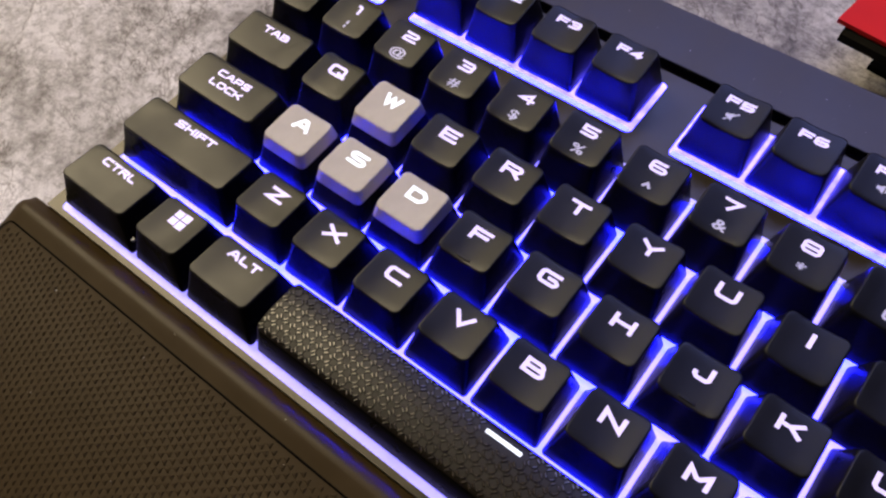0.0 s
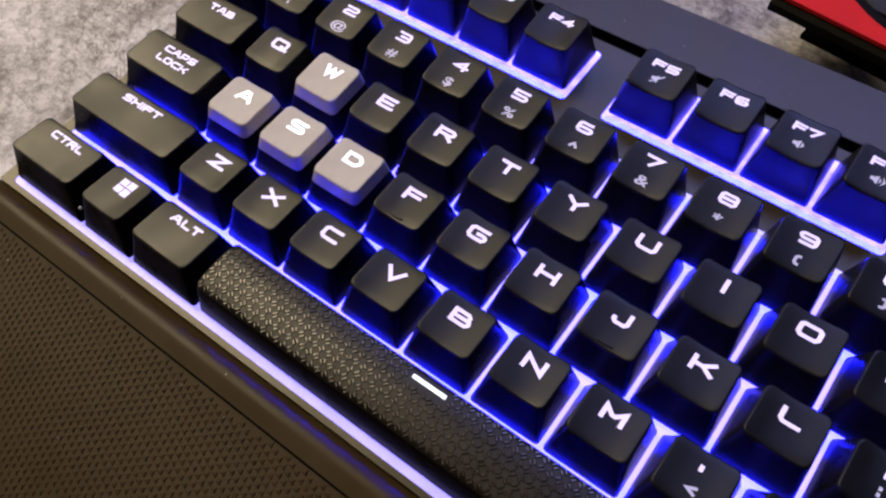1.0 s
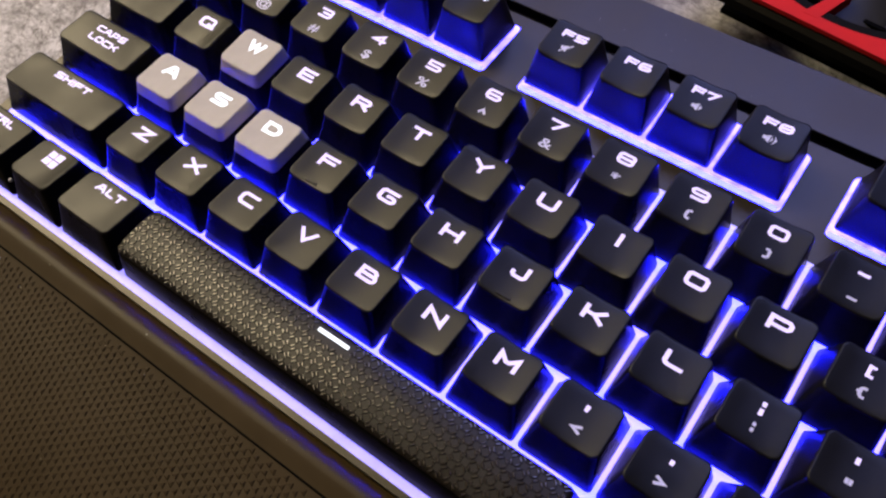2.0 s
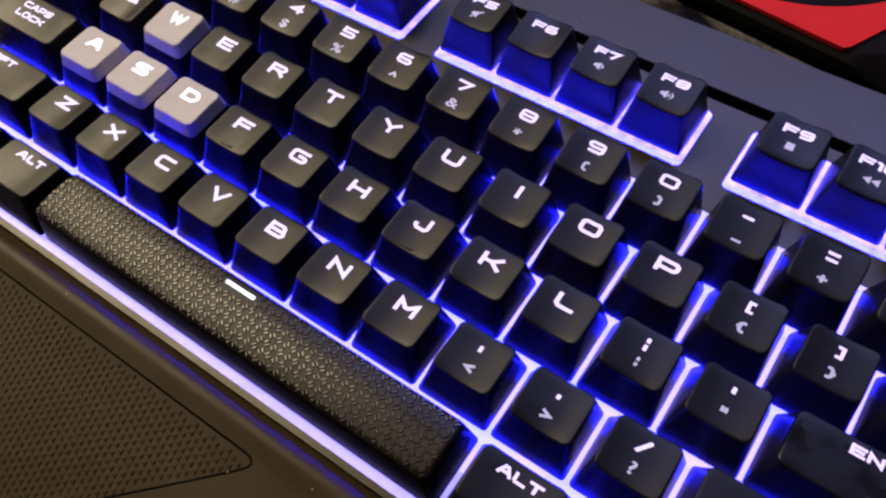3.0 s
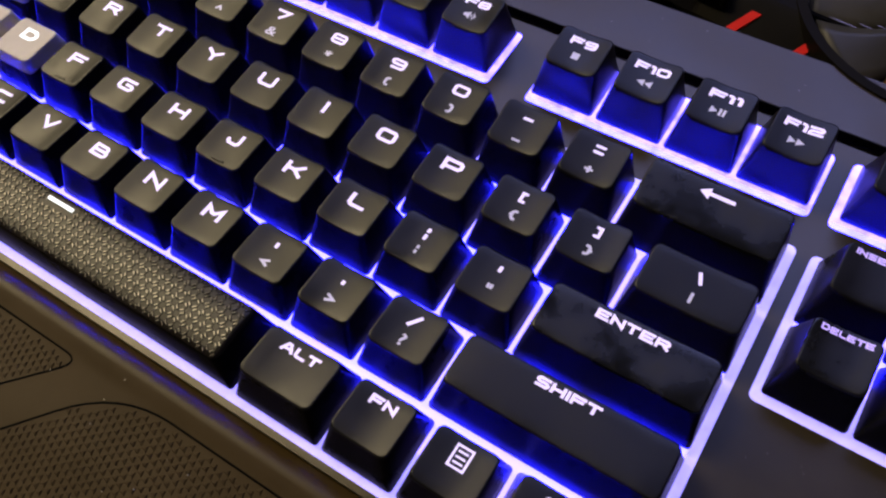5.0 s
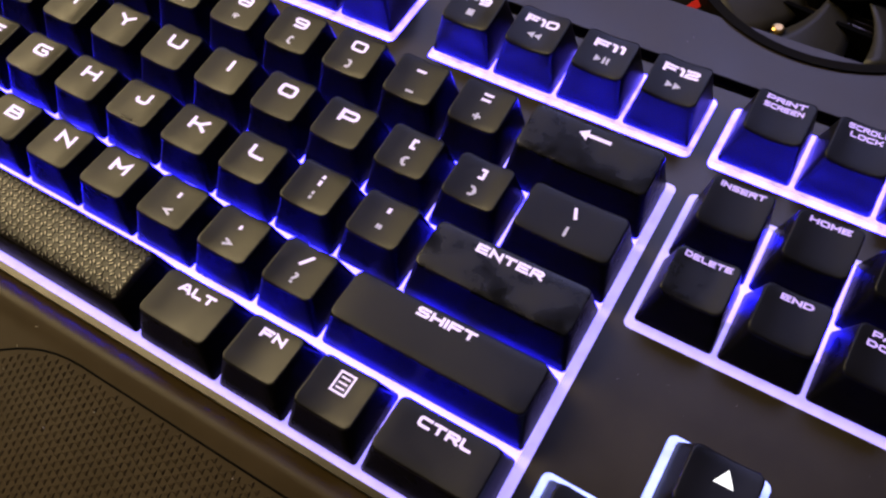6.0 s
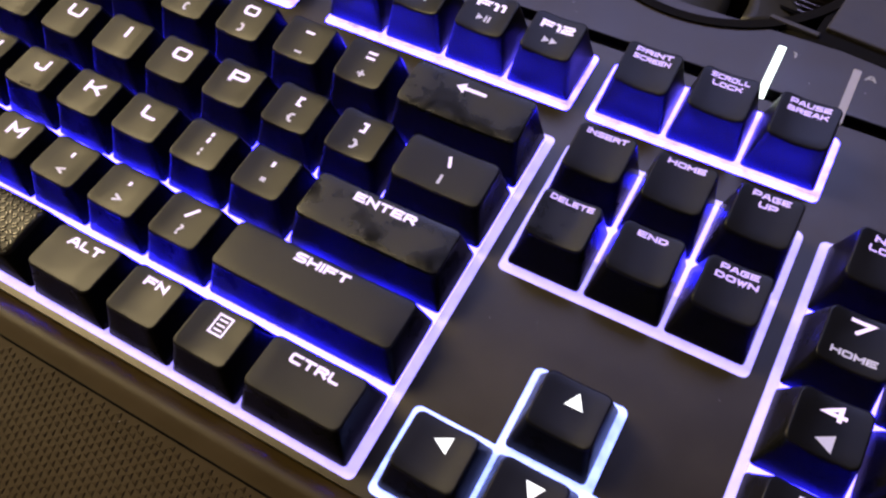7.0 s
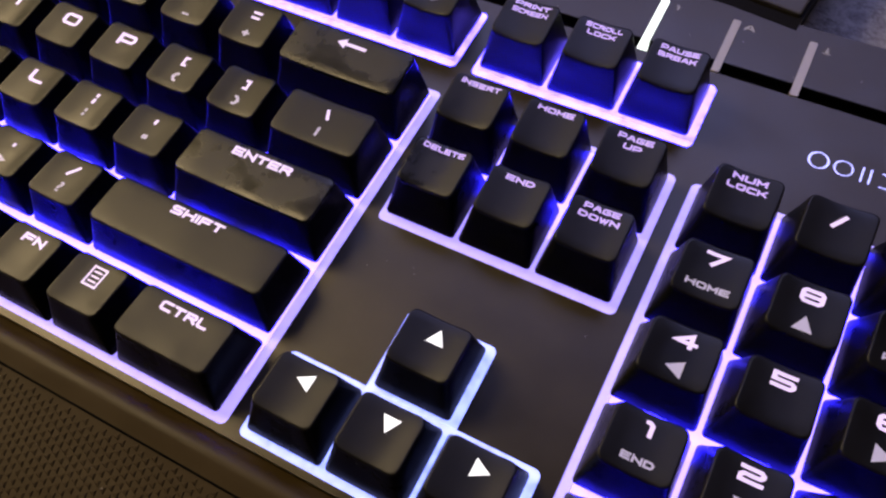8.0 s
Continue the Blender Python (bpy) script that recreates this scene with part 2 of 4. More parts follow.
# ---------------------------------------------------------------- keyboard: case and wells
keyboard = tagged(empty("keyboard"), "black full-size mechanical keyboard with violet backlight lying on the desk", "keyboard")

F_Y = 6.10           # middle of the function row, in key pitches
# x0, x1, y0, y1 of the wells, in key pitches
WELLS = {
    "main": (-0.05, 15.09, -0.11, 5.06),
    "escape": (-0.05, 1.06, 5.53, 6.64),
    "f_one": (1.64, 5.70, 5.53, 6.64),
    "f_five": (6.30, 10.37, 5.53, 6.64),
    "f_nine": (10.97, 15.03, 5.53, 6.64),
    "print": (15.27, 18.40, 5.53, 6.64),
    "nav": (15.27, 18.40, 2.94, 5.06),
    "arrow": (15.27, 18.40, -0.11, 0.99),
    "arrow_up": (16.27, 17.40, 0.99, 2.02),
    "numpad": (18.60, 22.73, -0.11, 5.06),
}
SLOT = (-0.05, 22.3, 6.86, 7.08)
CASE = (-0.0047, 22.73 * U + 0.0043, -0.0037, 0.1551)


def case_top():
    bm = bmesh.new()
    holes = [[v * U for v in w] for w in WELLS.values()] + [[v * U for v in SLOT]]
    xs = sorted({CASE[0], CASE[1], *(h[k] for h in holes for k in (0, 1))})
    ys = sorted({CASE[2], CASE[3], *(h[k] for h in holes for k in (2, 3))})
    made = {}

    def vert(x, y, z):
        key = (round(x, 6), round(y, 6), z)
        if key not in made:
            made[key] = bm.verts.new((x, y, z))
        return made[key]

    def solid(i, j):
        if not (0 <= i < len(xs) - 1 and 0 <= j < len(ys) - 1):
            return None
        cx, cy = (xs[i] + xs[i + 1]) / 2, (ys[j] + ys[j + 1]) / 2
        return not any(h[0] < cx < h[1] and h[2] < cy < h[3] for h in holes)

    deep = FLOOR_Z - 0.0015
    for i in range(len(xs) - 1):
        for j in range(len(ys) - 1):
            if not solid(i, j):
                continue
            a, b, c, d = (xs[i], ys[j]), (xs[i + 1], ys[j]), (xs[i + 1], ys[j + 1]), (xs[i], ys[j + 1])
            bm.faces.new([vert(*p, LIP_Z) for p in (a, b, c, d)])
            for (di, dj), (p, q) in (((0, -1), (a, b)), ((1, 0), (b, c)), ((0, 1), (c, d)), ((-1, 0), (d, a))):
                if not solid(i + di, j + dj):
                    low = 0.006 if solid(i + di, j + dj) is None else deep
                    bm.faces.new([vert(*q, LIP_Z), vert(*p, LIP_Z), vert(*p, low), vert(*q, low)])
    # rounded inner corners of the wells
    r = 0.0016
    for name, w in WELLS.items():
        for cx, cy, sx, sy in ((w[0], w[2], 1, 1), (w[1], w[2], -1, 1), (w[1], w[3], -1, -1), (w[0], w[3], 1, -1)):
            if (name == "arrow_up" and sy == 1):
                continue
            cx0, cy0 = cx * U, cy * U
            arc = [(cx0 + sx * (r - r * math.sin(radians(a))), cy0 + sy * (r - r * math.cos(radians(a)))) for a in range(0, 91, 15)]
            top = [bm.verts.new((x, y, LIP_Z)) for x, y in arc]
            low = [bm.verts.new((x, y, deep)) for x, y in arc]
            corner = bm.verts.new((cx0, cy0, LIP_Z))
            for k in range(len(arc) - 1):
                bm.faces.new((corner, top[k], top[k + 1]))
                bm.faces.new((top[k], low[k], low[k + 1], top[k + 1]))
    bmesh.ops.recalc_face_normals(bm, faces=bm.faces)
    return bm


part("case", case_top(), M_CASE, keyboard, "matt black anodised case top")
part("base_tray", boxed(CASE[0] + 0.0008, CASE[1] - 0.0008, CASE[2] + 0.0008, CASE[3] - 0.0008, 0.003, 0.0180, bevel=0.0008), M_SWITCH, keyboard)
for fx in (0.02, 0.41):
    for fy in (0.012, 0.135):
        part("rubber_foot", boxed(fx - 0.012, fx + 0.012, fy - 0.004, fy + 0.004, 0.0, 0.0032, bevel=0.0005), M_SWITCH, keyboard)
# near-black floor and added liner paint the slot's deep shade
part("slot_floor", boxed(SLOT[0] * U, SLOT[1] * U, SLOT[2] * U + 0.0002, SLOT[3] * U - 0.0002, 0.0181, 0.0184), M_SEAM_SHADE, keyboard, "recessed slot with shade painted on its floor")
part("slot_shade_liner", boxed(SLOT[0] * U, SLOT[1] * U, SLOT[3] * U - 0.0005, SLOT[3] * U - 0.0001, 0.0185, LIP_Z - 0.0001), M_SEAM_SHADE, keyboard)
for well, (x0, x1, y0, y1) in WELLS.items():
    if well == "arrow_up":
        y0 += 0.002
    white, block = well.startswith("arrow"), well in ("main", "nav", "numpad")
    part("backlight_panel", boxed(x0 * U, x1 * U, y0 * U, y1 * U, FLOOR_Z - 0.0012, FLOOR_Z),
         M_WELL_WHITE if white else (M_WELL_EDGE if block else M_WELL_F), keyboard,
         "white glowing backlight floor" if white else "lavender glowing backlight floor")
    if not block and not white:
        # glowing strip added along the front of the function row, to light the key fronts blue
        part("added_glow_strip", boxed((x0 + 0.04) * U, (x1 - 0.04) * U, (y0 + 0.01) * U, (y0 + 0.10) * U, FLOOR_Z + 0.00001, FLOOR_Z + 0.0001), M_WELL_FRONT, keyboard, "lavender glowing strip added to light the key fronts")
    if well == "main":
        # unseen strips added so deep blue light leaks out under the lowest row onto the rest
        for k0, k1 in ((0.0, 1.5), (1.5, 2.5), (2.5, 3.75), (3.75, 10.25), (10.25, 11.5), (11.5, 12.5), (12.5, 13.5), (13.5, 15.0)):
            part("added_glow_strip", boxed((k0 + 0.22) * U, (k1 - 0.22) * U, (y0 + 0.26) * U, (y0 + 0.56) * U, FLOOR_Z + 0.00001, FLOOR_Z + 0.0001), M_UNDER, keyboard, "deep blue glowing strip added unseen under the keys")
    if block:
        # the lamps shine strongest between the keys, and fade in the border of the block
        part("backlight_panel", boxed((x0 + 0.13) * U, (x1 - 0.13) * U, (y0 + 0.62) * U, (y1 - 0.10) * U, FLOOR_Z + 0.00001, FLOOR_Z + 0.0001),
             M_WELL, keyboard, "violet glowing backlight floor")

# ---------------------------------------------------------------- keycaps
# middle height of the top, its tilt in degrees (back edge up) and depth of the dish, row by row
ROWS = {
    "f": (F_Y, 0.0358, 7.0), "num": (4.5, 0.0365, 7.0), "q": (3.5, 0.0348, 4.0),
    "a": (2.5, 0.0344, 1.0), "z": (1.475, 0.0342, -2.0), "low": (0.44, 0.0345, -4.0),
}
TOP_IN, TOP_DEEP, RIM = 0.0025, 0.0127, 0.0017
LEAN = 0.0005         # the tops sit a little to one side of their key places


def top_height(width, tilt, dish, x, y):
    """Height of a key's top over its middle plane."""
    hx = width * U / 2 - TOP_IN
    return y * math.tan(radians(tilt)) - dish * (1 - min(1.0, (x / hx) ** 2))


def keycap_mesh(width, z_top, tilt, dish=0.0006, deep=1.0, mat=None, shift=0.0006):
    """A sculpted cap: flared skirt, soft shoulder, dished top. Its origin lies in the middle of its key place, at the top's middle height."""
    bm = bmesh.new()
    bx, by = width * U / 2 - 0.00058, deep * U / 2 - 0.00068
    tx, ty = width * U / 2 - TOP_IN, TOP_DEEP / 2 + (deep - 1) * U / 2
    low = SKIRT_Z - z_top

    def ring(k, drop, r, inset=0.0):
        hx, hy = bx + (tx - bx) * k - inset, by + (ty - by) * k - inset
        out = []
        for x, y in rounded_outline(hx, hy, r):
            yy = y + shift * k
            top = top_height(width, tilt, dish, x, yy) - drop
            out.append((x + LEAN * k, yy, low + (top - low) * (k if k < 1 else 1)))
        return out

    rings = [ring(0.0, 0, 0.0009)]
    rings.append([(x, y, low + 0.0006) for x, y, z in rings[0]])
    rings.append(ring(0.35, 0.0008, 0.0011))
    rings.append(ring(0.7, 0.0008, 0.0015))
    rings.append(ring(1.0, 0.0006, RIM))
    rings.append(ring(1.0, 0.0002, RIM, 0.00008))
    rings.append(ring(1.0, 0.00004, RIM, 0.00028))
    rings.append(ring(1.0, 0.0, RIM * 0.85, 0.0006))
    for inset in (0.30, 0.55, 0.80):
        rings.append([(x + LEAN, y, top_height(width, tilt, dish, x, y)) for x, y in
                      [((px - LEAN) * (1 - inset), shift + (py - shift) * (1 - inset)) for px, py, pz in rings[7]]])
    loft(bm, rings)
    me = mesh_of("keycap", bm, mat or M_KEY, True)
    if shift > 0:
        # the moulded skirt's gloss is cut to paint shade on it; the top is worn smooth
        me.materials.append(M_KEY_SKIRT)
        ring_faces = len(rings[0])
        for k, f in enumerate(me.polygons):
            f.material_index = 1 if k < (3 if mat is M_GREY_KEY else 4) * ring_faces else 0
    return me


# strokes of the wide, square lettering: points on a grid eight wide and six high
GLYPHS = {
    "A": "00 36 56 80|22 62", "B": "06 76 73|03 73 83 80 00|06 00", "C": "86 06 00 80", "D": "06 66 84 82 60 00|06 00", "E": "06 86|00 80|03 73|00 06",
    "F": "06 86|00 06|03 73", "G": "86 06 00 80 83 43", "H": "00 06|80 86|03 83", "I": "40 46", "J": "76 70 10 12", "K": "00 06|86 43 80|03 43",
    "L": "06 00 70", "M": "00 06 42 86 80", "N": "00 06 80 86", "O": "03 06 86 80 00 03", "P": "00 06|06 86 82 02", "Q": "03 06 86 80 00 03|52 90",
    "R": "00 06|06 86 83 03|43 80", "S": "86 06 03 83 80 00", "T": "06 86|46 40", "U": "06 00 80 86", "V": "06 40 86", "W": "06 20 45 60 86",
    "X": "00 86|06 80", "Y": "06 43 86|43 40", "Z": "06 86 00 80", "0": "03 06 86 80 00 03", "1": "26 46 40", "2": "06 86 83 03 00|00 80",
    "3": "06 86 80 00|23 83", "4": "60 66 02 82", "5": "06 86|06 03|03 83 80 00", "6": "76 06 00 80 83 03", "7": "06 86 30", "8": "03 06 86 80 00 03|03 83",
    "9": "83 03 06 86 80 10", "[": "30 36|36 56|30 50", "]": "50 56|36 56|30 50", "(": "56 36 30 50", ")": "36 56 50 30", "{": "66 46 43 33|43 40 60",
    "}": "26 46 43 53|43 40 20", "-": "23 63", "_": "21 61", "=": "21 61|25 65", "+": "23 63|41 45", "/": "20 66", "\\": "36 50", "|": "40 46",
    "<": "65 23 61", ">": "25 63 21", ",": "42 44", ".": "42 43", ";": "45 46|40 42", ":": "45 46|41 42",
    "'": "43 45", "\"": "33 35|53 55", "`": "46 54", "~": "12 34 54 76", "!": "46 44|40 41", "^": "22 45 62",
}


def soft_line(points, r):
    """The line with its square corners cut and its runs split."""
    out = [points[0]]
    for a, p, b in zip(points, points[1:], points[2:]):
        u, v = (a - p), (b - p)
        if abs(u.normalized().dot(v.normalized())) < 0.2:
            out += [p + u.normalized() * min(r, u.length / 2), p + v.normalized() * min(r, v.length / 2)]
        else:
            out.append(p)
    out.append(points[-1])
    full = [out[0]]
    for a, b in zip(out, out[1:]):
        n = max(1, round((b - a).length / 1.5))
        full += [a + (b - a) * (k / n) for k in range(1, n + 1)]
    return full


def tie(bm):
    """Join the separate strokes of one legend by hair-thin links."""
    bm.verts.ensure_lookup_table()
    seen, heads = set(), []
    for v in bm.verts:
        if v in seen:
            continue
        heads.append(v)
        todo = [v]
        while todo:
            w = todo.pop()
            if w not in seen:
                seen.add(w)
                todo += [e.other_vert(w) for e in w.link_edges]
    for a, b in zip(heads, heads[1:]):
        c = bm.verts.new((a.co.x + 1e-9, a.co.y + 1e-9, a.co.z))
        bm.faces.new((a, b, c))


def stroke(bm, points, half, lift):
    """A flat ribbon along the points, with mitred joints."""
    last, rows = len(points) - 1, []
    ring = (points[0] - points[-1]).length < 1e-6
    for k, p in enumerate(points):
        a = points[k - 1] if k else (points[-2] if ring else None)
        b = points[k + 1] if k < last else (points[1] if ring else None)
        d0 = (p - a).normalized() if a is not None else (b - p).normalized()
        d1 = (b - p).normalized() if b is not None else d0
        n0, n1 = Vector((-d0.y, d0.x)), Vector((-d1.y, d1.x))
        n = (n0 + n1).normalized()
        m = n * (half / max(0.45, n.dot(n0)))
        rows.append((bm.verts.new((p.x - m.x, p.y - m.y, lift)), bm.verts.new((p.x + m.x, p.y + m.y, lift))))
    for p, q in zip(rows, rows[1:]):
        bm.faces.new((p[0], q[0], q[1], p[1]))


def letters(text, height, width=None, stretch=1.16, bold=1.85):
    """A flat mesh of wide, bold letters about the origin, of that cap height."""
    if all(c in GLYPHS or c == " " for c in text):
        bold += 0.45 if len(text) > 1 else 0.0
        bm, at, lift = bmesh.new(), 0.0, 0.0
        for c in text:
            if c == " ":
                at += 4.0
                continue
            lines = [[Vector((int(p[0]), int(p[1]))) for p in run.split()] for run in GLYPHS[c].split("|")]
            low, high = min(p.x for run in lines for p in run), max(p.x for run in lines for p in run)
            for run in lines:
                moved = [Vector((p.x - low + at, p.y)) for p in run]
                ends = 0.0 if (moved[0] - moved[-1]).length < 1e-6 else bold / 2
                first, final = (moved[0] - moved[1]).normalized(), (moved[-1] - moved[-2]).normalized()
                moved[0], moved[-1] = moved[0] + first * ends * 0.9, moved[-1] + final * ends * 0.9
                stroke(bm, soft_line(moved, 1.05), bold / 2, lift)
                lift += 0.000004
            at += high - low + bold + 0.9
        tie(bm)
        me = bpy.data.meshes.new("letters")
        bm.to_mesh(me)
        bm.free()
        k = height / (6 + bold)
        mid = 3.0
    else:
        curve = bpy.data.curves.new("letters", "FONT")
        curve.body, curve.offset, curve.resolution_u = text, 0.02, 3
        ob = bpy.data.objects.new("letters", curve)
        scene.collection.objects.link(ob)
        me = bpy.data.meshes.new_from_object(ob.evaluated_get(bpy.context.evaluated_depsgraph_get()))
        bpy.data.objects.remove(ob)
        k = height / 0.70
        stretch, mid = stretch * 1.2, 0.35
    xs = [v.co.x for v in me.vertices]
    kx = width / (max(xs) - min(xs)) if width else k * stretch
    mx = (max(xs) + min(xs)) / 2
    for v in me.vertices:
        v.co = ((v.co.x - mx) * kx, (v.co.y - mid) * k, v.co.z)
    return me


def shape(polygons):
    """A flat mesh of plain polygons, in millimetres."""
    bm = bmesh.new()
    for poly in polygons:
        bm.faces.new([bm.verts.new((x / 1000, y / 1000, 0)) for x, y in poly])
    bmesh.ops.triangulate(bm, faces=bm.faces)
    tie(bm)
    me = bpy.data.meshes.new("shape")
    bm.to_mesh(me)
    bm.free()
    return me


def square(x0, y0, x1, y1):
    return [(x0, y0), (x1, y0), (x1, y1), (x0, y1)]


ICONS = {
    "window": [square(-2.3, 0.15, -0.15, 2.1), square(0.15, 0.15, 2.5, 2.3), square(-2.3, -2.1, -0.15, -0.15), square(0.15, -2.3, 2.5, -0.15)],
    "menu": [square(-2.0, 2.0, 2.0, 2.5), square(-2.0, -2.5, 2.0, -2.0), square(-2.0, -2.0, -1.5, 2.0), square(1.5, -2.0, 2.0, 2.0),
             square(-1.1, 0.95, 1.1, 1.4), square(-1.1, -0.25, 1.1, 0.2), square(-1.1, -1.4, 1.1, -0.95)],
    "back": [[(-4.2, 0), (-1.8, 1.5), (-1.8, 0.45), (4.0, 0.45), (4.0, -0.45), (-1.8, -0.45), (-1.8, -1.5)]],
    "up": [[(-2.0, -1.5), (2.0, -1.5), (0, 1.9)]], "down": [[(-2.0, 1.5), (0, -1.9), (2.0, 1.5)]],
    "left": [[(-1.9, 0), (1.6, -1.9), (1.6, 1.9)]], "right": [[(-1.6, -1.9), (1.9, 0), (-1.6, 1.9)]],
    "bar": [square(-5.0, -0.42, 5.0, 0.42)],
    "mute": [[(-1.5, -0.5), (-0.8, -0.5), (0.3, -1.2), (0.3, 1.2), (-0.8, 0.5), (-1.5, 0.5)], [(-1.6, -1.5), (-1.2, -1.6), (1.7, 1.4), (1.3, 1.6)]],
    "quieter": [[(-1.5, -0.5), (-0.8, -0.5), (0.3, -1.2), (0.3, 1.2), (-0.8, 0.5), (-1.5, 0.5)], [(0.6, -0.9), (1.3, 0), (0.6, 0.9)]],
    "louder": [[(-1.7, -0.5), (-1.0, -0.5), (0.1, -1.2), (0.1, 1.2), (-1.0, 0.5), (-1.7, 0.5)], [(0.4, -0.8), (0.9, 0), (0.4, 0.8)], [(0.9, -1.4), (1.9, 0), (0.9, 1.4), (1.3, 0)]],
    "stop": [square(-1.0, -1.0, 1.0, 1.0)],
    "rewind": [[(-2.0, 0), (-0.1, -1.0), (-0.1, 1.0)], [(0, 0), (1.9, -1.0), (1.9, 1.0)]],
    "play": [[(-1.9, -1.0), (-0.1, 0), (-1.9, 1.0)], square(0.3, -1.0, 0.95, 1.0), square(1.3, -1.0, 1.95, 1.0)],
    "forward": [[(-1.9, -1.0), (0, 0), (-1.9, 1.0)], [(0.1, -1.0), (2.0, 0), (0.1, 1.0)]],
}
CAPS = {}


def key(x, row, width, marks, grey=False, lit=None, deep=1.0, y=None, label="", greasy=False):
    """One key at x and row (middles, in key pitches) with its marks: (text or icon, dx, dy in mm, cap height in mm, width in mm or None, dim)."""
    row_y, z_top, tilt = ROWS[row]
    row_y = row_y if y is None else y
    dish = 0.0004 if grey else (0.0009 if width < 1.3 else 0.0005)
    token = (width, row, grey, deep, greasy)
    if token not in CAPS:
        CAPS[token] = keycap_mesh(width, z_top, tilt, dish, deep, M_GREY_KEY if grey else (M_GREASY if greasy else None), -0.0005 if row == "f" else 0.0006)
    cap = new("keycap", CAPS[token])
    cap.parent = keyboard
    cap.location = (x * U, row_y * U, z_top)
    tagged(cap, label)
    for what, dx, dy, size, wide, dim in marks:
        me = shape(ICONS[what]) if what in ICONS else letters(what, size / 1000, wide and wide / 1000)
        for v in me.vertices:
            px, py = v.co.x + dx / 1000, v.co.y + dy / 1000
            v.co = (px + LEAN, py, top_height(width, tilt, dish, px, py) + 0.00005 + v.co.z)
        me.name = "legend"
        me.materials.clear()
        me.materials.append(M_LEGEND_DIM if dim else (lit or M_LEGEND))
        ob = new("legend", me)
        ob.parent = cap
    part_of_switch = new("switch", SWITCH)
    part_of_switch.parent = keyboard
    part_of_switch.location = (x * U, row_y * U, FLOOR_Z)
    return cap


def switch_mesh():
    bm = bmesh.new()
    loft(bm, [[(x, y, z) for x, y in rounded_outline(h, h, 0.0006, 3, 1)] for h, z in ((0.0068, 0.0), (0.0068, 0.001), (0.0052, 0.0058))])
    loft(bm, [[(x, y, z) for x, y in rounded_outline(0.002, 0.002, 0.0004, 3, 1)] for z in (0.0058, 0.0105)])
    return mesh_of("switch", bm, M_SWITCH)


SWITCH = switch_mesh()


def one(text, dy=2.7, size=3.7, dim=False, wide=None):
    return (text, 0.0, dy, size, wide, dim)


# number row
for k, (a, b) in enumerate(zip("`1234567890-=", "~!@#$%^&*()_+")):
    key(k + 0.5, "num", 1, [one(a, 3.3, 3.15), one(b, -2.4, 2.6, True)])
key(14.0, "num", 2, [("back", 0, 3.8, 3, None, False)], label="black keycap with greasy finger smears", greasy=True)
# letter rows
key(0.75, "q", 1.5, [one("TAB", 3.1, 2.3, wide=9.6)])
for k, a in enumerate("QWERTYUIOP"):
    key(2.0 + k, "q", 1, [one(a)], grey=a == "W", lit=M_LEGEND_WHITE if a == "W" else None, label="grey textured keycap" if a == "W" else "")
for k, (a, b) in enumerate((("[", "{"), ("]", "}"))):
    key(12.0 + k, "q", 1, [one(a, 3.0, 2.9), one(b, -2.0, 2.7, True)])
key(14.25, "q", 1.5, [one("\\", 3.0, 2.9), one("|", -2.0, 2.6, True)])
key(0.875, "a", 1.75, [one("CAPS", 3.2, 2.2, wide=12.0), one("LOCK", -0.3, 2.2, wide=12.0)])
for k, a in enumerate("ASDFGHJKL"):
    cap = key(2.25 + k, "a", 1, [one(a, 2.5)], grey=a in "ASD", lit=M_LEGEND_WHITE if a in "ASD" else None, label="grey textured keycap" if a in "ASD" else "")
    if a in "FJ":
        part("homing_bar", boxed(LEAN - 0.0019, LEAN + 0.0019, -0.0049, -0.0042, -0.0012, -0.00060, bevel=0.0002), M_KEY, cap)
for k, (a, b) in enumerate(((";", ":"), ("'", "\""))):
    key(11.25 + k, "a", 1, [one(a, 3.0, 3.2), one(b, -1.6, 2.6, True)])
key(13.875, "a", 2.25, [one("ENTER", 4.5, 2.3, wide=16.5)], label="black keycap with greasy finger smears", greasy=True)
key(1.125, "z", 2.25, [one("SHIFT", 3.9, 2.3, wide=14.4)])
for k, a in enumerate("ZXCVBNM"):
    key(2.75 + k, "z", 1, [one(a, 2.4)])
for k, (a, b) in enumerate(((",", "<"), (".", ">"), ("/", "?"))):
    key(9.75 + k, "z", 1, [one(a, 3.0, 3.2), one(b, -1.9, 2.7, True)])
key(13.625, "z", 2.75, [one("SHIFT", 4.7, 2.3, wide=14.4)])
# lowest row
key(0.75, "low", 1.5, [one("CTRL", 3.9, 2.3, wide=12.2)])
win = key(2.0, "low", 1, [("window", 0, 2.8, 3, None, False)])
part("chip", boxed(-0.0071, -0.0064, -0.0078, -0.0069, -0.0042, -0.0033, bevel=0.00025), M_DUST, win, "pale chip in the plastic")
key(3.125, "low", 1.25, [one("ALT", 3.9, 2.3, wide=10.0)])
key(10.875, "low", 1.25, [one("ALT", 3.9, 2.3, wide=10.0)])
key(12.0, "low", 1, [one("FN", 3.9, 2.3, wide=6.4)])
key(13.0, "low", 1, [("menu", 0, 2.7, 3, None, False)])
key(14.25, "low", 1.5, [one("CTRL", 3.9, 2.3, wide=12.2)])
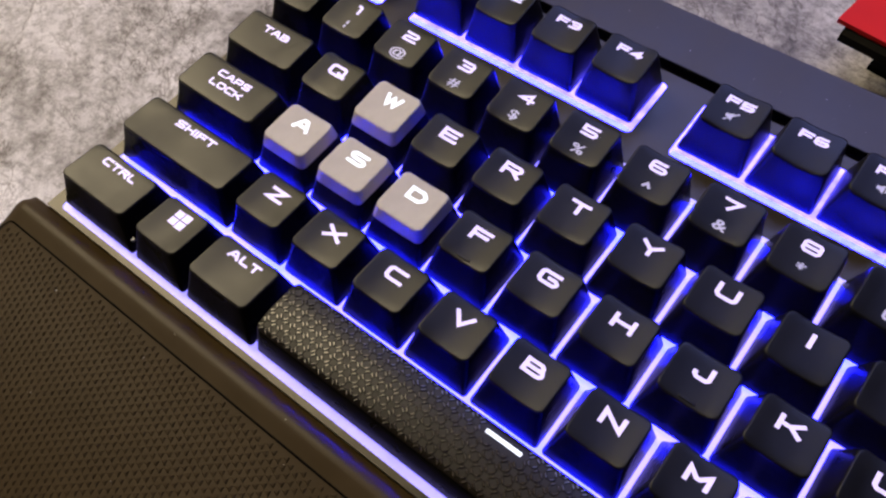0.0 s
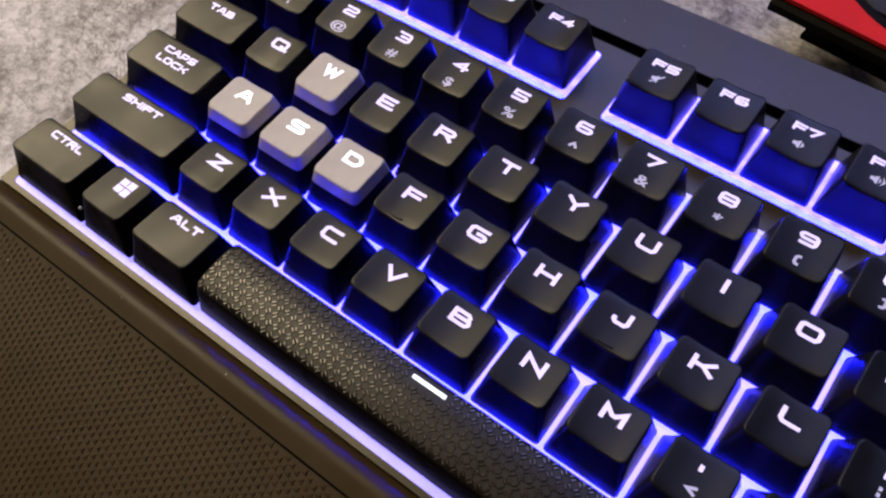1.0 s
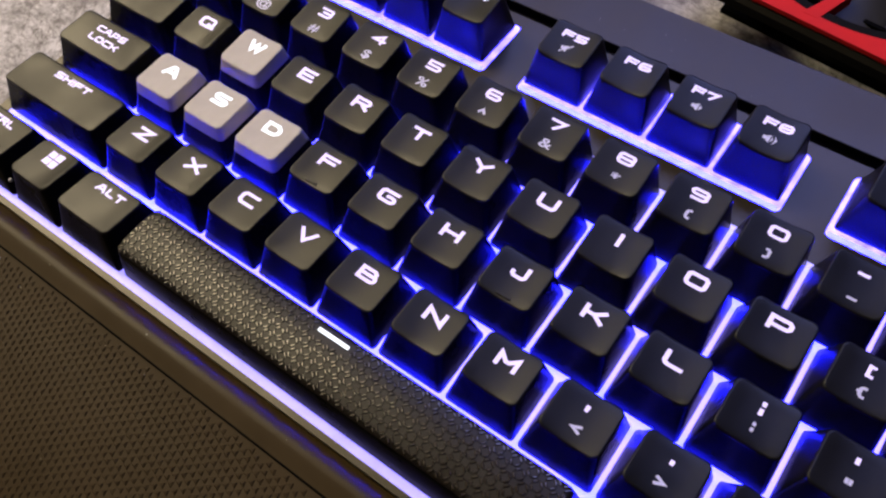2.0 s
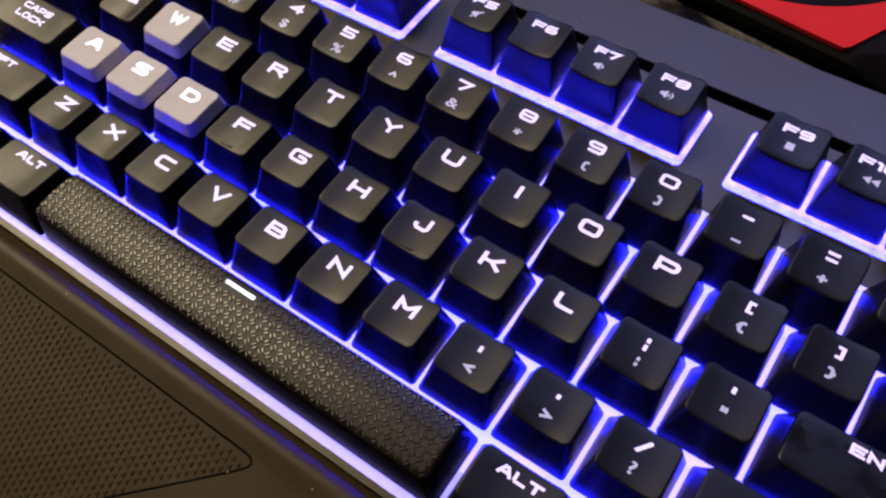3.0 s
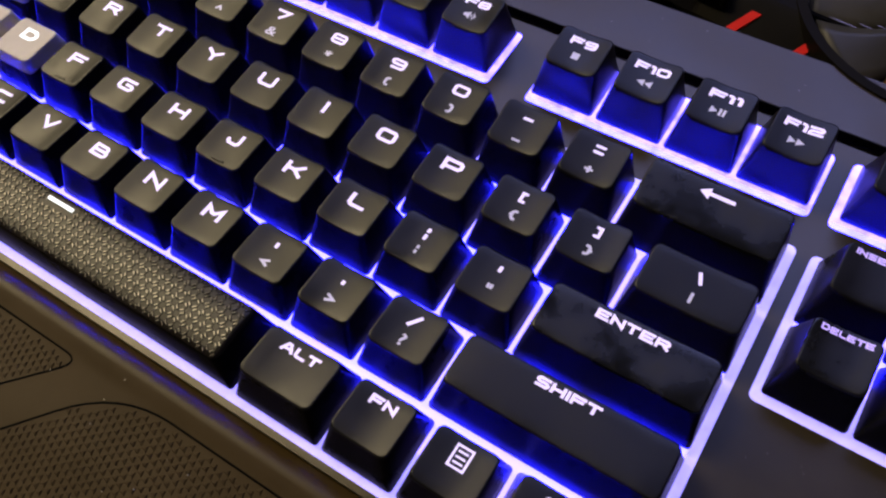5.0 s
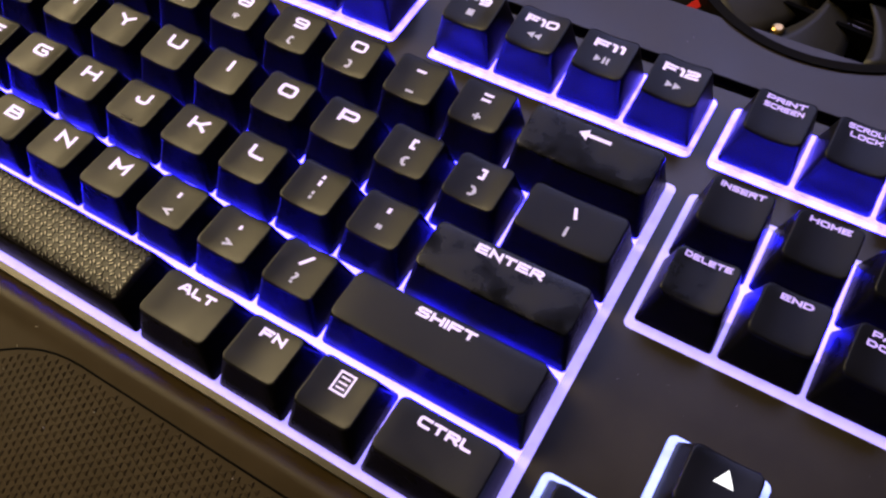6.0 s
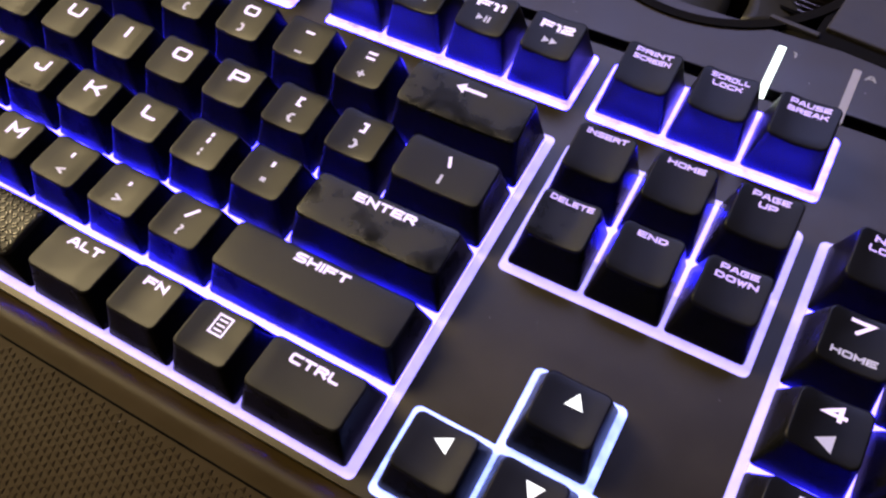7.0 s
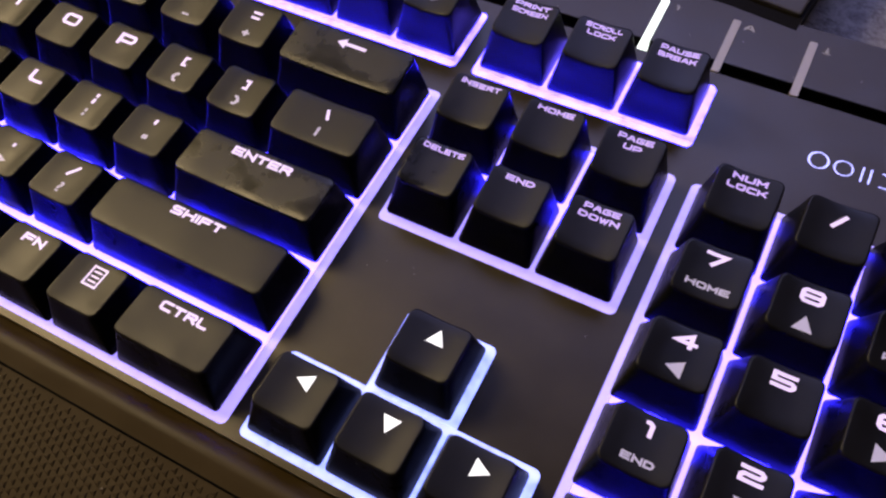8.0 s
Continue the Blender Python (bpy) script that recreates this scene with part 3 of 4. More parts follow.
# function row
key(0.5, "f", 1, [one("ESC", 3.0, 2.9, wide=9.5)])
F_ICONS = {5: "mute", 7: "quieter", 8: "louder", 9: "stop", 10: "rewind", 11: "play", 12: "forward"}
for n in range(1, 13):
    x = (n - 1) % 4 + (2.1667, 6.8333, 11.5)[(n - 1) // 4]
    marks = [one("F%d" % n, 2.2, 2.5, wide=7.4 if n < 10 else (8.2 if n == 11 else 9.2))]
    if n in F_ICONS:
        marks.append((F_ICONS[n], -0.3, -2.2, 3, None, True))
    key(x, "f", 1, marks)
NX = 15.8333
for k, (a, b) in enumerate((("PRINT", "SCREEN"), ("SCROLL", "LOCK"), ("PAUSE", "BREAK"))):
    key(NX + k, "f", 1, [one(a, 4.0, 1.45, wide=9.4), one(b, 1.9, 1.45, wide=9.4 if b != "LOCK" else 7.4)], lit=M_LEGEND_SOFT)
# editing block and arrows
key(NX, "num", 1, [one("INSERT", 5.2, 1.45, wide=10.0)], lit=M_LEGEND_SOFT)
key(NX + 1, "num", 1, [one("HOME", 5.2, 1.45, wide=8.8)], lit=M_LEGEND_SOFT)
key(NX + 2, "num", 1, [one("PAGE", 5.2, 1.45, wide=8.2), one("UP", 3.0, 1.45, wide=4.2)], lit=M_LEGEND_SOFT)
key(NX, "q", 1, [one("DELETE", 5.2, 1.45, wide=10.4)], lit=M_LEGEND_SOFT, label="black keycap with greasy finger smears", greasy=True)
key(NX + 1, "q", 1, [one("END", 4.9, 1.45, wide=6.8)], lit=M_LEGEND_SOFT)
key(NX + 2, "q", 1, [one("PAGE", 5.2, 1.45, wide=8.2), one("DOWN", 3.0, 1.45, wide=9.2)], lit=M_LEGEND_SOFT)
key(NX, "low", 1, [("left", 0.4, 3.0, 3, None, False)], lit=M_LEGEND_WHITE)
key(NX + 1, "low", 1, [("down", 0.7, 2.8, 3, None, False)], lit=M_LEGEND_WHITE)
key(NX + 2, "low", 1, [("right", 1.0, 2.8, 3, None, False)], lit=M_LEGEND_WHITE)
key(NX + 1, "z", 1, [("up", 0.6, 2.8, 3, None, False)], lit=M_LEGEND_WHITE)
# number pad
PX = 19.1667
key(PX, "num", 1, [one("NUM", 5.0, 1.5, wide=7.4), one("LOCK", 2.7, 1.5, wide=8.6)], lit=M_LEGEND_SOFT)
for k, a in enumerate("/*-"):
    key(PX + 1 + k, "num", 1, [one(a, 2.7, 3.4)])
PAD = {"7": ("q", 0, "HOME"), "8": ("q", 1, "up"), "9": ("q", 2, "PG UP"), "4": ("a", 0, "left"), "5": ("a", 1, ""), "6": ("a", 2, "right"),
       "1": ("z", 0, "END"), "2": ("z", 1, "down"), "3": ("z", 2, "PG DN")}
for a, (row, col, second) in PAD.items():
    marks = [one(a, 3.8, 3.25)]
    if second in ICONS:
        marks.append((second, 0, -2.4, 3, None, True))
    elif second:
        marks.append(one(second, -2.6, 1.5, True, wide=6.4 if second == "END" else 9.0))
    key(PX + col, row, 1, marks)
key(PX + 3, "a", 1, [one("+", 6.0, 3.4)], deep=2.0, y=3.0)
key(PX + 3, "low", 1, [one("ENTER", 6.0, 1.9, wide=10.0)], deep=2.0, y=1.0)
key(PX + 0.5, "low", 2, [one("0", 3.0, 3.6), one("INS", -2.4, 2.0, True, wide=6.0)])
key(PX + 2, "low", 1, [one(".", 3.0, 3.4), one("DEL", -2.4, 2.0, True, wide=6.0)])


# space bar: a barrel-topped cap with a raised tread
def space_profile(y):
    return 0.0009 * (1 - (y / 0.0078) ** 2) - 0.0006


def space_bar():
    row_y, z_top, tilt = ROWS["low"]
    w = 6.5 * U
    bm = bmesh.new()
    bx, by, tx, ty = w / 2 - 0.0007, U / 2 - 0.0007, w / 2 - 0.0024, 0.0069
    low = SKIRT_Z - z_top

    def ring(hx, hy, r, z):
        return [(x, y + 0.0003, z if z is not None else space_profile(y)) for x, y in rounded_outline(hx, hy, r, 6, 6)]

    rings = [ring(bx, by, 0.001, low), ring(bx - 0.0003, by - 0.0003, 0.0012, low + 0.002), ring(tx + 0.0003, ty + 0.0005, 0.002, -0.0022),
             ring(tx, ty + 0.0001, 0.002, -0.0010), ring(tx - 0.0004, ty - 0.0003, 0.002, None), ring(tx - 0.0012, ty - 0.0012, 0.002, None)]
    for k in (0.75, 0.5, 0.25, 0.08):
        rings.append(ring(tx - 0.0012 - (1 - k) * 0.004, (ty - 0.0012) * k, 0.002 * k, None))
    loft(bm, rings)
    me = mesh_of("space_bar", bm, M_SPACE, True)
    me.materials.append(M_KEY_SKIRT)
    for k, f in enumerate(me.polygons):
        f.material_index = 1 if k < 3 * len(rings[0]) else 0
    cap = new("space_bar", me)
    cap.parent, cap.location = keyboard, (7.0 * U, row_y * U, z_top)
    tagged(cap, "black space bar with a raised tread-plate texture")
    # tread: pairs of small lozenges, turned by a right angle from cell to cell
    verts, faces = [], []
    px_cell, py_cell = 0.0020, 0.0020
    for i in range(-30, 31):
        for j in range(-3, 4):
            u, v = i * px_cell, j * py_cell
            if abs(v) > 0.0062 or abs(u) > 6.5 * U / 2 - 0.0038:
                continue
            if abs(u) < 0.0056 and 0.0034 < v < 0.0068:
                continue
            turn = 45 + 90 * ((i + j) % 2)
            for side in (-1, 1):
                a = radians(turn)
                cx, cy = u + side * 0.00042 * -math.sin(a), v + side * 0.00042 * math.cos(a)
                base = len(verts)
                for k in range(6):
                    b = math.pi * k / 3
                    px, py = 0.00094 * math.cos(b), 0.00036 * math.sin(b)
                    x, y = cx + px * math.cos(a) - py * math.sin(a), cy + px * math.sin(a) + py * math.cos(a)
                    verts.append((x, y + 0.0003, space_profile(y) - 0.00003))
                for k in range(6):
                    b = math.pi * k / 3
                    px, py = 0.00062 * math.cos(b), 0.00016 * math.sin(b)
                    x, y = cx + px * math.cos(a) - py * math.sin(a), cy + px * math.sin(a) + py * math.cos(a)
                    verts.append((x, y + 0.0003, space_profile(y) + 0.00034))
                for k in range(6):
                    n = (k + 1) % 6
                    faces.append((base + k, base + n, base + 6 + n, base + 6 + k))
                faces.append(tuple(base + 6 + k for k in range(6)))
    me = bpy.data.meshes.new("tread")
    me.from_pydata(verts, [], faces)
    me.materials.append(M_TREAD)
    tread = new("tread", me)
    tread.parent = cap
    tagged(tread, kind="stuff")
    line = shape([square(-4.3, -0.45, 4.3, 0.45)])
    for v in line.vertices:
        v.co = (v.co.x, v.co.y + 0.0050, space_profile(0.0050) + 0.00022)
    line.materials.append(M_LEGEND_WHITE)
    ob = new("legend", line)
    ob.parent = cap


space_bar()

# indicator bars, their marks and the maker's mark as plain shapes
for k, x in enumerate((0.3284, 0.3480, 0.3679)):
    outline = [(x + px, 0.1405 + py) for px, py in rounded_outline(0.00105, 0.0098, 0.0004, 3, 1)]
    bm = bmesh.new()
    slab(bm, outline, 0.0186, LIP_Z + 0.0004, 0.0002)
    part("indicator_bar", bm, M_BAR_OFF if k else M_BAR_ON, keyboard, "unlit clear indicator bar" if k else "white glowing indicator bar")
    if k < 2:
        me = letters("1A"[k], 0.0019, stretch=1.2)
    else:
        me = shape([square(-0.2, -0.4, 0.2, 1.0), [(-0.7, -0.3), (0, -1.0), (0.7, -0.3)], square(-1.1, -1.3, 1.1, -1.05)])
    me.name = "printed_mark"
    me.materials.clear()
    me.materials.append(M_PRINT)
    ob = new("printed_mark", me)
    ob.parent, ob.location = keyboard, (x + 0.0037, 0.1488, LIP_Z + 0.00005)


def mark_ring(cx, cy, rx, ry, thick, a0, a1):
    out = []
    steps = 20
    for k in range(steps):
        b0, b1 = (radians(a0 + (a1 - a0) * (k + d) / steps) for d in (0, 1))
        out.append([(cx + rx * math.cos(b0), cy + ry * math.sin(b0)), (cx + rx * math.cos(b1), cy + ry * math.sin(b1)),
                    (cx + (rx - thick) * math.cos(b1), cy + (ry - thick * 0.6) * math.sin(b1)), (cx + (rx - thick) * math.cos(b0), cy + (ry - thick * 0.6) * math.sin(b0))])
    return out


MARKS = [mark_ring(0, 0, 2.5, 2.5, 0.55, 0, 360), mark_ring(5.7, 0, 2.3, 2.3, 0.5, 0, 360), [square(9.6, -2.2, 10.1, 2.2)], [square(11.4, -2.2, 11.9, 2.2)],
         [square(14.0, -2.2, 16.4, -1.7)], [square(14.0, 1.7, 16.4, 2.2)], [square(19.0, -2.2, 19.6, 2.2)], [square(22.5, -2.2, 23.1, 2.2)]]
for pieces in MARKS:
    me = shape(pieces)
    me.materials.append(M_CHROME)
    ob = new("maker_mark", me)
    ob.parent, ob.location = keyboard, (0.3785, 0.1142, LIP_Z + 0.00006)

# ---------------------------------------------------------------- wrist rest
wrist_rest = tagged(empty("wrist_rest"), "black wrist rest with dimpled rubber grip panels beside the keyboard", "wrist rest")
REST = (-0.0135, 0.452)
# y, z across the rest, from the keyboard to its front edge
SECTION = ((-0.0038, 0.006), (-0.0038, 0.0202), (-0.0042, 0.0206), (-0.0050, 0.0210), (-0.0056, 0.0215), (-0.0063, 0.0221), (-0.0071, 0.0225), (-0.0080, 0.0227), (-0.0093, 0.0225),
           (-0.0112, 0.0218), (-0.0138, 0.0211), (-0.024, 0.0194), (-0.040, 0.0170), (-0.060, 0.0139), (-0.074, 0.0110), (-0.080, 0.0085), (-0.0825, 0.0050), (-0.083, 0.001))


def rest_height(x, y):
    z = float(np.interp(-y, [-p[0] for p in SECTION[1:]], [p[1] for p in SECTION[1:]]))
    edge = max(0.0, 1 - (x - REST[0]) / 0.006)
    return z - 0.0035 * edge ** 2.2


def rest_body():
    bm = bmesh.new()
    xs = [REST[0] + d for d in (0, 0.0004, 0.001, 0.002, 0.0035, 0.006)] + [0.02 + 0.02 * k for k in range(22)]
    rows = []
    for x in xs:
        row = [bm.verts.new((x, SECTION[0][0], 0.001))]
        row += [bm.verts.new((x, y, rest_height(x, y))) for y, z in SECTION[1:]]
        rows.append(row)
    for a, b in zip(rows, rows[1:]):
        for k in range(len(a) - 1):
            bm.faces.new((a[k], a[k + 1], b[k + 1], b[k]))
    for row in (rows[0], rows[-1]):
        low = [bm.verts.new((v.co.x, v.co.y, 0.0)) for v in row]
        for k in range(len(row) - 1):
            bm.faces.new((row[k], row[k + 1], low[k + 1], low[k]))
    bmesh.ops.recalc_face_normals(bm, faces=bm.faces)
    return bm


part("body", rest_body(), M_REST, wrist_rest, smooth=True)


def rounded_polygon(points, radii, n=8):
    """A polygon whose corners are rounded."""
    out = []
    for k, p in enumerate(points):
        p, a, b = Vector(p), Vector(points[k - 1]), Vector(points[(k + 1) % len(points)])
        r = radii[k]
        s, e = p + (a - p).normalized() * r, p + (b - p).normalized() * r
        for i in range(n + 1):
            w = i / n
            out.append(tuple(s * (1 - w) ** 2 + p * 2 * w * (1 - w) + e * w * w))
    return out


def fine(outline, step=0.004):
    out = []
    for k, a in enumerate(outline):
        b = outline[(k + 1) % len(outline)]
        n = max(1, int(math.dist(a, b) / step))
        out += [(a[0] + (b[0] - a[0]) * i / n, a[1] + (b[1] - a[1]) * i / n) for i in range(n)]
    return out


def inside(outline, x, y):
    hit = False
    for k, (ax, ay) in enumerate(outline):
        bx, by = outline[k - 1]
        if (ay > y) != (by > y) and x < (bx - ax) * (y - ay) / (by - ay) + ax:
            hit = not hit
    return hit


PANELS = (
    rounded_polygon([(-0.0095, -0.0128), (-0.0095, -0.074), (0.094, -0.074), (0.1585, -0.0128)], [0.003, 0.004, 0.006, 0.0055]),
    rounded_polygon([(0.1715, -0.0128), (0.115, -0.074), (0.448, -0.074), (0.448, -0.0128)], [0.016, 0.006, 0.004, 0.003]),
)
for outline in PANELS:
    outline = fine(outline)
    # the seam round the panel: a narrow dark joint
    bm = bmesh.new()
    n = len(outline)
    pts = []
    for k in range(n):
        a, b = Vector(outline[k - 1]), Vector(outline[(k + 1) % n])
        side = Vector((-(b - a).y, (b - a).x)).normalized()
        pts.append([bm.verts.new((outline[k][0] + side.x * d, outline[k][1] + side.y * d, rest_height(outline[k][0] + side.x * d, outline[k][1] + side.y * d) + 0.0001)) for d in (-0.00024, 0.00024)])
    for k in range(n):
        bm.faces.new((pts[k - 1][0], pts[k][0], pts[k][1], pts[k - 1][1]))
    bmesh.ops.recalc_face_normals(bm, faces=bm.faces)
    part("seam", bm, M_SEAM_SHADE, wrist_rest)
    # the panel's small three-sided studs in slanting rows
    verts, faces = [], []
    pitch, slant = 0.00195, radians(40)
    c, s = math.cos(slant), math.sin(slant)
    for i in range(-330, 331):
        for j in range(-330, 331):
            u, v = (i + 0.5 * (j % 2)) * pitch, j * pitch * 0.86
            x, y = 0.2 + u * c - v * s, -0.045 + u * s + v * c
            if not (-0.01 < x < 0.45 and -0.0745 < y < -0.012) or not inside(outline, x, y):
                continue
            if not all(inside(outline, x + dx, y + dy) for dx, dy in ((0.0012, 0), (-0.0012, 0), (0, 0.0012), (0, -0.0012))):
                continue
            base = len(verts)
            for k in range(3):
                a = slant + radians(30 + 120 * k)
                px, py = x + 0.00096 * math.cos(a), y + 0.00096 * math.sin(a)
                verts.append((px, py, rest_height(px, py) - 0.00002))
            for k in range(3):
                a = slant + radians(30 + 120 * k)
                px, py = x + 0.00048 * math.cos(a), y + 0.00048 * math.sin(a)
                verts.append((px, py, rest_height(px, py) + 0.00024))
            for k in range(3):
                m2 = (k + 1) % 3
                faces.append((base + k, base + m2, base + 3 + m2, base + 3 + k))
            faces.append((base + 3, base + 4, base + 5))
    me = bpy.data.meshes.new("grip_texture")
    me.from_pydata(verts, [], faces)
    me.materials.append(M_GRIP)
    ob = new("grip_texture", me)
    ob.parent = wrist_rest
    tagged(ob, "dimpled rubber grip panel", kind="stuff")


# ---------------------------------------------------------------- dust and crumbs
def specks(count, place, low, high, seed):
    chance = random.Random(seed)
    verts, faces = [], []
    for _ in range(count):
        x, y, z = place(chance)
        r = chance.uniform(low, high) * chance.uniform(0.6, 1.0)
        base = len(verts)
        turn = chance.uniform(0, 6.28)
        for k in range(6):
            a = turn + k * math.pi / 3
            verts.append((x + r * chance.uniform(0.6, 1.2) * math.cos(a), y + r * chance.uniform(0.6, 1.2) * math.sin(a), z - 0.00001))
        verts.append((x, y, z + 0.7 * r))
        faces += [(base + k, base + (k + 1) % 6, base + 6) for k in range(6)]
    me = bpy.data.meshes.new("dust")
    me.from_pydata(verts, [], faces)
    me.materials.append(M_DUST)
    return tagged(new("dust", me), "pale dust specks and crumbs", "dust", kind="stuff")


def on_rest(c):
    x, y = c.uniform(-0.005, 0.32), c.uniform(-0.055, -0.007)
    return x, y, rest_height(x, y) + 0.00012


def on_case(c):
    return c.uniform(0.0, 0.42), c.uniform(0.1338, 0.1525), LIP_Z


def on_panel(c):
    return c.uniform(0.292, 0.35), c.uniform(0.041, 0.055), LIP_Z


specks(46, on_rest, 0.00010, 0.00030, 5)
specks(40, on_case, 0.00008, 0.00022, 6)
specks(8, on_panel, 0.00008, 0.00016, 7)

# ---------------------------------------------------------------- graphics card behind the keyboard
card = tagged(empty("graphics_card", (0.1345, 0.1738, 0.0)), "black and red graphics card with two fans lying behind the keyboard", "graphics card")
card.rotation_euler = (0, 0, radians(-7.0))
CARD = (0.229, 0.118, 0.0215)
FANS = ((0.0468, 0.0512), (0.1614, 0.0396))
FAN_R = 0.0437


def disc_ring(bm, cx, cy, r0, r1, z0, z1, n=64, a0=0.0, a1=360.0):
    """A ring of rectangular section."""
    rings = []
    for k in range(n + (a1 - a0 < 360)):
        a = radians(a0 + (a1 - a0) * k / n)
        c, s2 = math.cos(a), math.sin(a)
        rings.append([bm.verts.new((cx + r * c, cy + r * s2, z)) for r, z in ((r0, z0), (r1, z0), (r1, z1), (r0, z1))])
    for k in range(len(rings) if a1 - a0 >= 360 else len(rings) - 1):
        p, q = rings[k], rings[(k + 1) % len(rings)]
        for i in range(4):
            bm.faces.new((p[i], q[i], q[(i + 1) % 4], p[(i + 1) % 4]))
    bmesh.ops.recalc_face_normals(bm, faces=bm.faces)


def shroud_z(x, y):
    """Height of the shroud: its front edge slopes down, far more so beside the second fan."""
    w = min(1.0, max(0.0, (x - 0.088) / 0.012)) * min(1.0, max(0.0, (0.2 - x) / 0.02) + 0.35)
    wide, drop = 0.004 + 0.008 * w, 0.002 + 0.0055 * w
    return CARD[2] - drop * max(0.0, 1 - y / wide) ** 1.2


def opening(x, y, r):
    return any(math.hypot(x - cx, y - cy) < r for cx, cy in FANS) or (0.175 < x < 0.2 and 0.0095 < y < 0.075)


def plate_with_fan_holes(z0, z1, x0, x1, y0, y1, r):
    """A shroud plate on a fine grid, open over the fans; its front edge slopes down."""
    bm = bmesh.new()
    step = 0.0012
    nx, ny = round((x1 - x0) / step), round((y1 - y0) / step)
    made = {}

    def vert(i, j):
        if (i, j) not in made:
            x, y = x0 + (x1 - x0) * i / nx, y0 + (y1 - y0) * j / ny
            for cx, cy in FANS:
                d = math.hypot(x - cx, y - cy)
                if 0 < abs(d - r) < step * 0.75:
                    x, y = cx + (x - cx) * r / d, cy + (y - cy) * r / d
            made[i, j] = bm.verts.new((x, y, shroud_z(x, y)))
        return made[i, j]

    for i in range(nx):
        for j in range(ny):
            x, y = x0 + (x1 - x0) * (i + 0.5) / nx, y0 + (y1 - y0) * (j + 0.5) / ny
            if not opening(x, y, r):
                bm.faces.new((vert(i, j), vert(i + 1, j), vert(i + 1, j + 1), vert(i, j + 1)))
    edges = [e for e in bm.edges if e.is_boundary]
    grown = bmesh.ops.extrude_edge_only(bm, edges=edges)
    for v in grown["geom"]:
        if isinstance(v, bmesh.types.BMVert):
            v.co.z = z0
    bmesh.ops.recalc_face_normals(bm, faces=bm.faces)
    return bm


part("shroud", plate_with_fan_holes(0.0168, CARD[2], 0.0035, CARD[0], 0.0, CARD[1], FAN_R), M_BLACK, card)
# board and rails coloured near-black, for the shade under the shroud
part("circuit_board", boxed(0.012, CARD[0] - 0.002, 0.014, CARD[1], 0.0, 0.0022), M_SEAM_SHADE, card)
for y in (0.0180, CARD[1] - 0.004):
    part("shaded_frame_rail", boxed(0.020, 0.215, y, y + 0.0015, 0.0023, 0.0170), M_SEAM_SHADE, card)
# cooling fins under the fans
for k in range(46):
    y = 0.0201 + k * 0.0021
    part("fin", boxed(0.020, 0.214, y, y + 0.0003, 0.0024, 0.0150), M_FIN, card)
for cx, cy in FANS:
    bm = bmesh.new()
    disc_ring(bm, cx, cy, FAN_R - 0.0016, FAN_R + 0.0012, 0.0125, CARD[2] + 0.0006)
    part("fan_ring", bm, M_BLACK, card)
    bm = bmesh.new()
    loft(bm, [[(cx + r * math.cos(radians(a)), cy + r * math.sin(radians(a)), z) for a in range(0, 360, 10)]
              for r, z in ((0.0165, 0.013), (0.0165, 0.0200), (0.0158, 0.0208), (0.006, 0.0210))])
    hub = part("fan_hub", bm, M_BLACK, card)
    for k in range(9):
        bm = bmesh.new()
        grid = []
        for i in range(9):
            r = 0.0155 + (FAN_R - 0.0042 - 0.0155) * i / 8
            row = []
            for j in range(6):
                sweep = 8 + 15 * (i / 8) ** 1.3
                a = radians(40 * k + 18 - sweep + (27 + 4 * i / 8) * (j / 5 - 0.5))
                row.append(bm.verts.new((cx + r * math.cos(a), cy + r * math.sin(a), 0.0192 - 0.0050 * (j / 5) + 0.0006 * math.sin(3.1 * j / 5))))
            grid.append(row)
        for i in range(8):
            for j in range(5):
                bm.faces.new((grid[i][j], grid[i + 1][j], grid[i + 1][j + 1], grid[i][j + 1]))
        ext = bmesh.ops.extrude_face_region(bm, geom=list(bm.faces))
        for v in ext["geom"]:
            if isinstance(v, bmesh.types.BMVert):
                v.co.z -= 0.0009
        bmesh.ops.recalc_face_normals(bm, faces=bm.faces)
        part("fan_blade", bm, M_BLADE, card, "smoky grey fan blade", smooth=True)


def red_panel():
    """The red cover over the first fan's half, cut out round the fan."""
    bm = bmesh.new()
    cx, cy = FANS[0]
    r = FAN_R + 0.0016
    z = CARD[2] + 0.0009
    # outer line from the front edge, inner line along the fan's opening
    inner, outer = [], []
    for k in range(61):
        a = radians(200 + 134 * k / 60)
        inner.append((cx + r * math.cos(a), cy + r * math.sin(a)))
        t = k / 60
        x = 0.0008 + 0.0835 * min(1.0, t * 1.12)
        y = 0.0016
        if t > 0.893:
            w = (t - 0.893) / 0.107
            x, y = 0.0843 + 0.0075 * w, 0.0016 + 0.0215 * w
        outer.append((x, y))
    inner[0] = (0.0008, inner[0][1])
    outer[0] = (0.0008, 0.0016)
    rows = [[bm.verts.new((x, y, h)) for x, y in line] for line, h in ((outer, z - 0.0014), (outer, z), (inner, z), (inner, z - 0.0014))]
    for p, q in zip(rows, rows[1:]):
        for k in range(60):
            bm.faces.new((p[k], p[k + 1], q[k + 1], q[k]))
    for k in (0, 60):
        bm.faces.new([row[k] for row in rows])
    bmesh.ops.recalc_face_normals(bm, faces=bm.faces)
    return bm


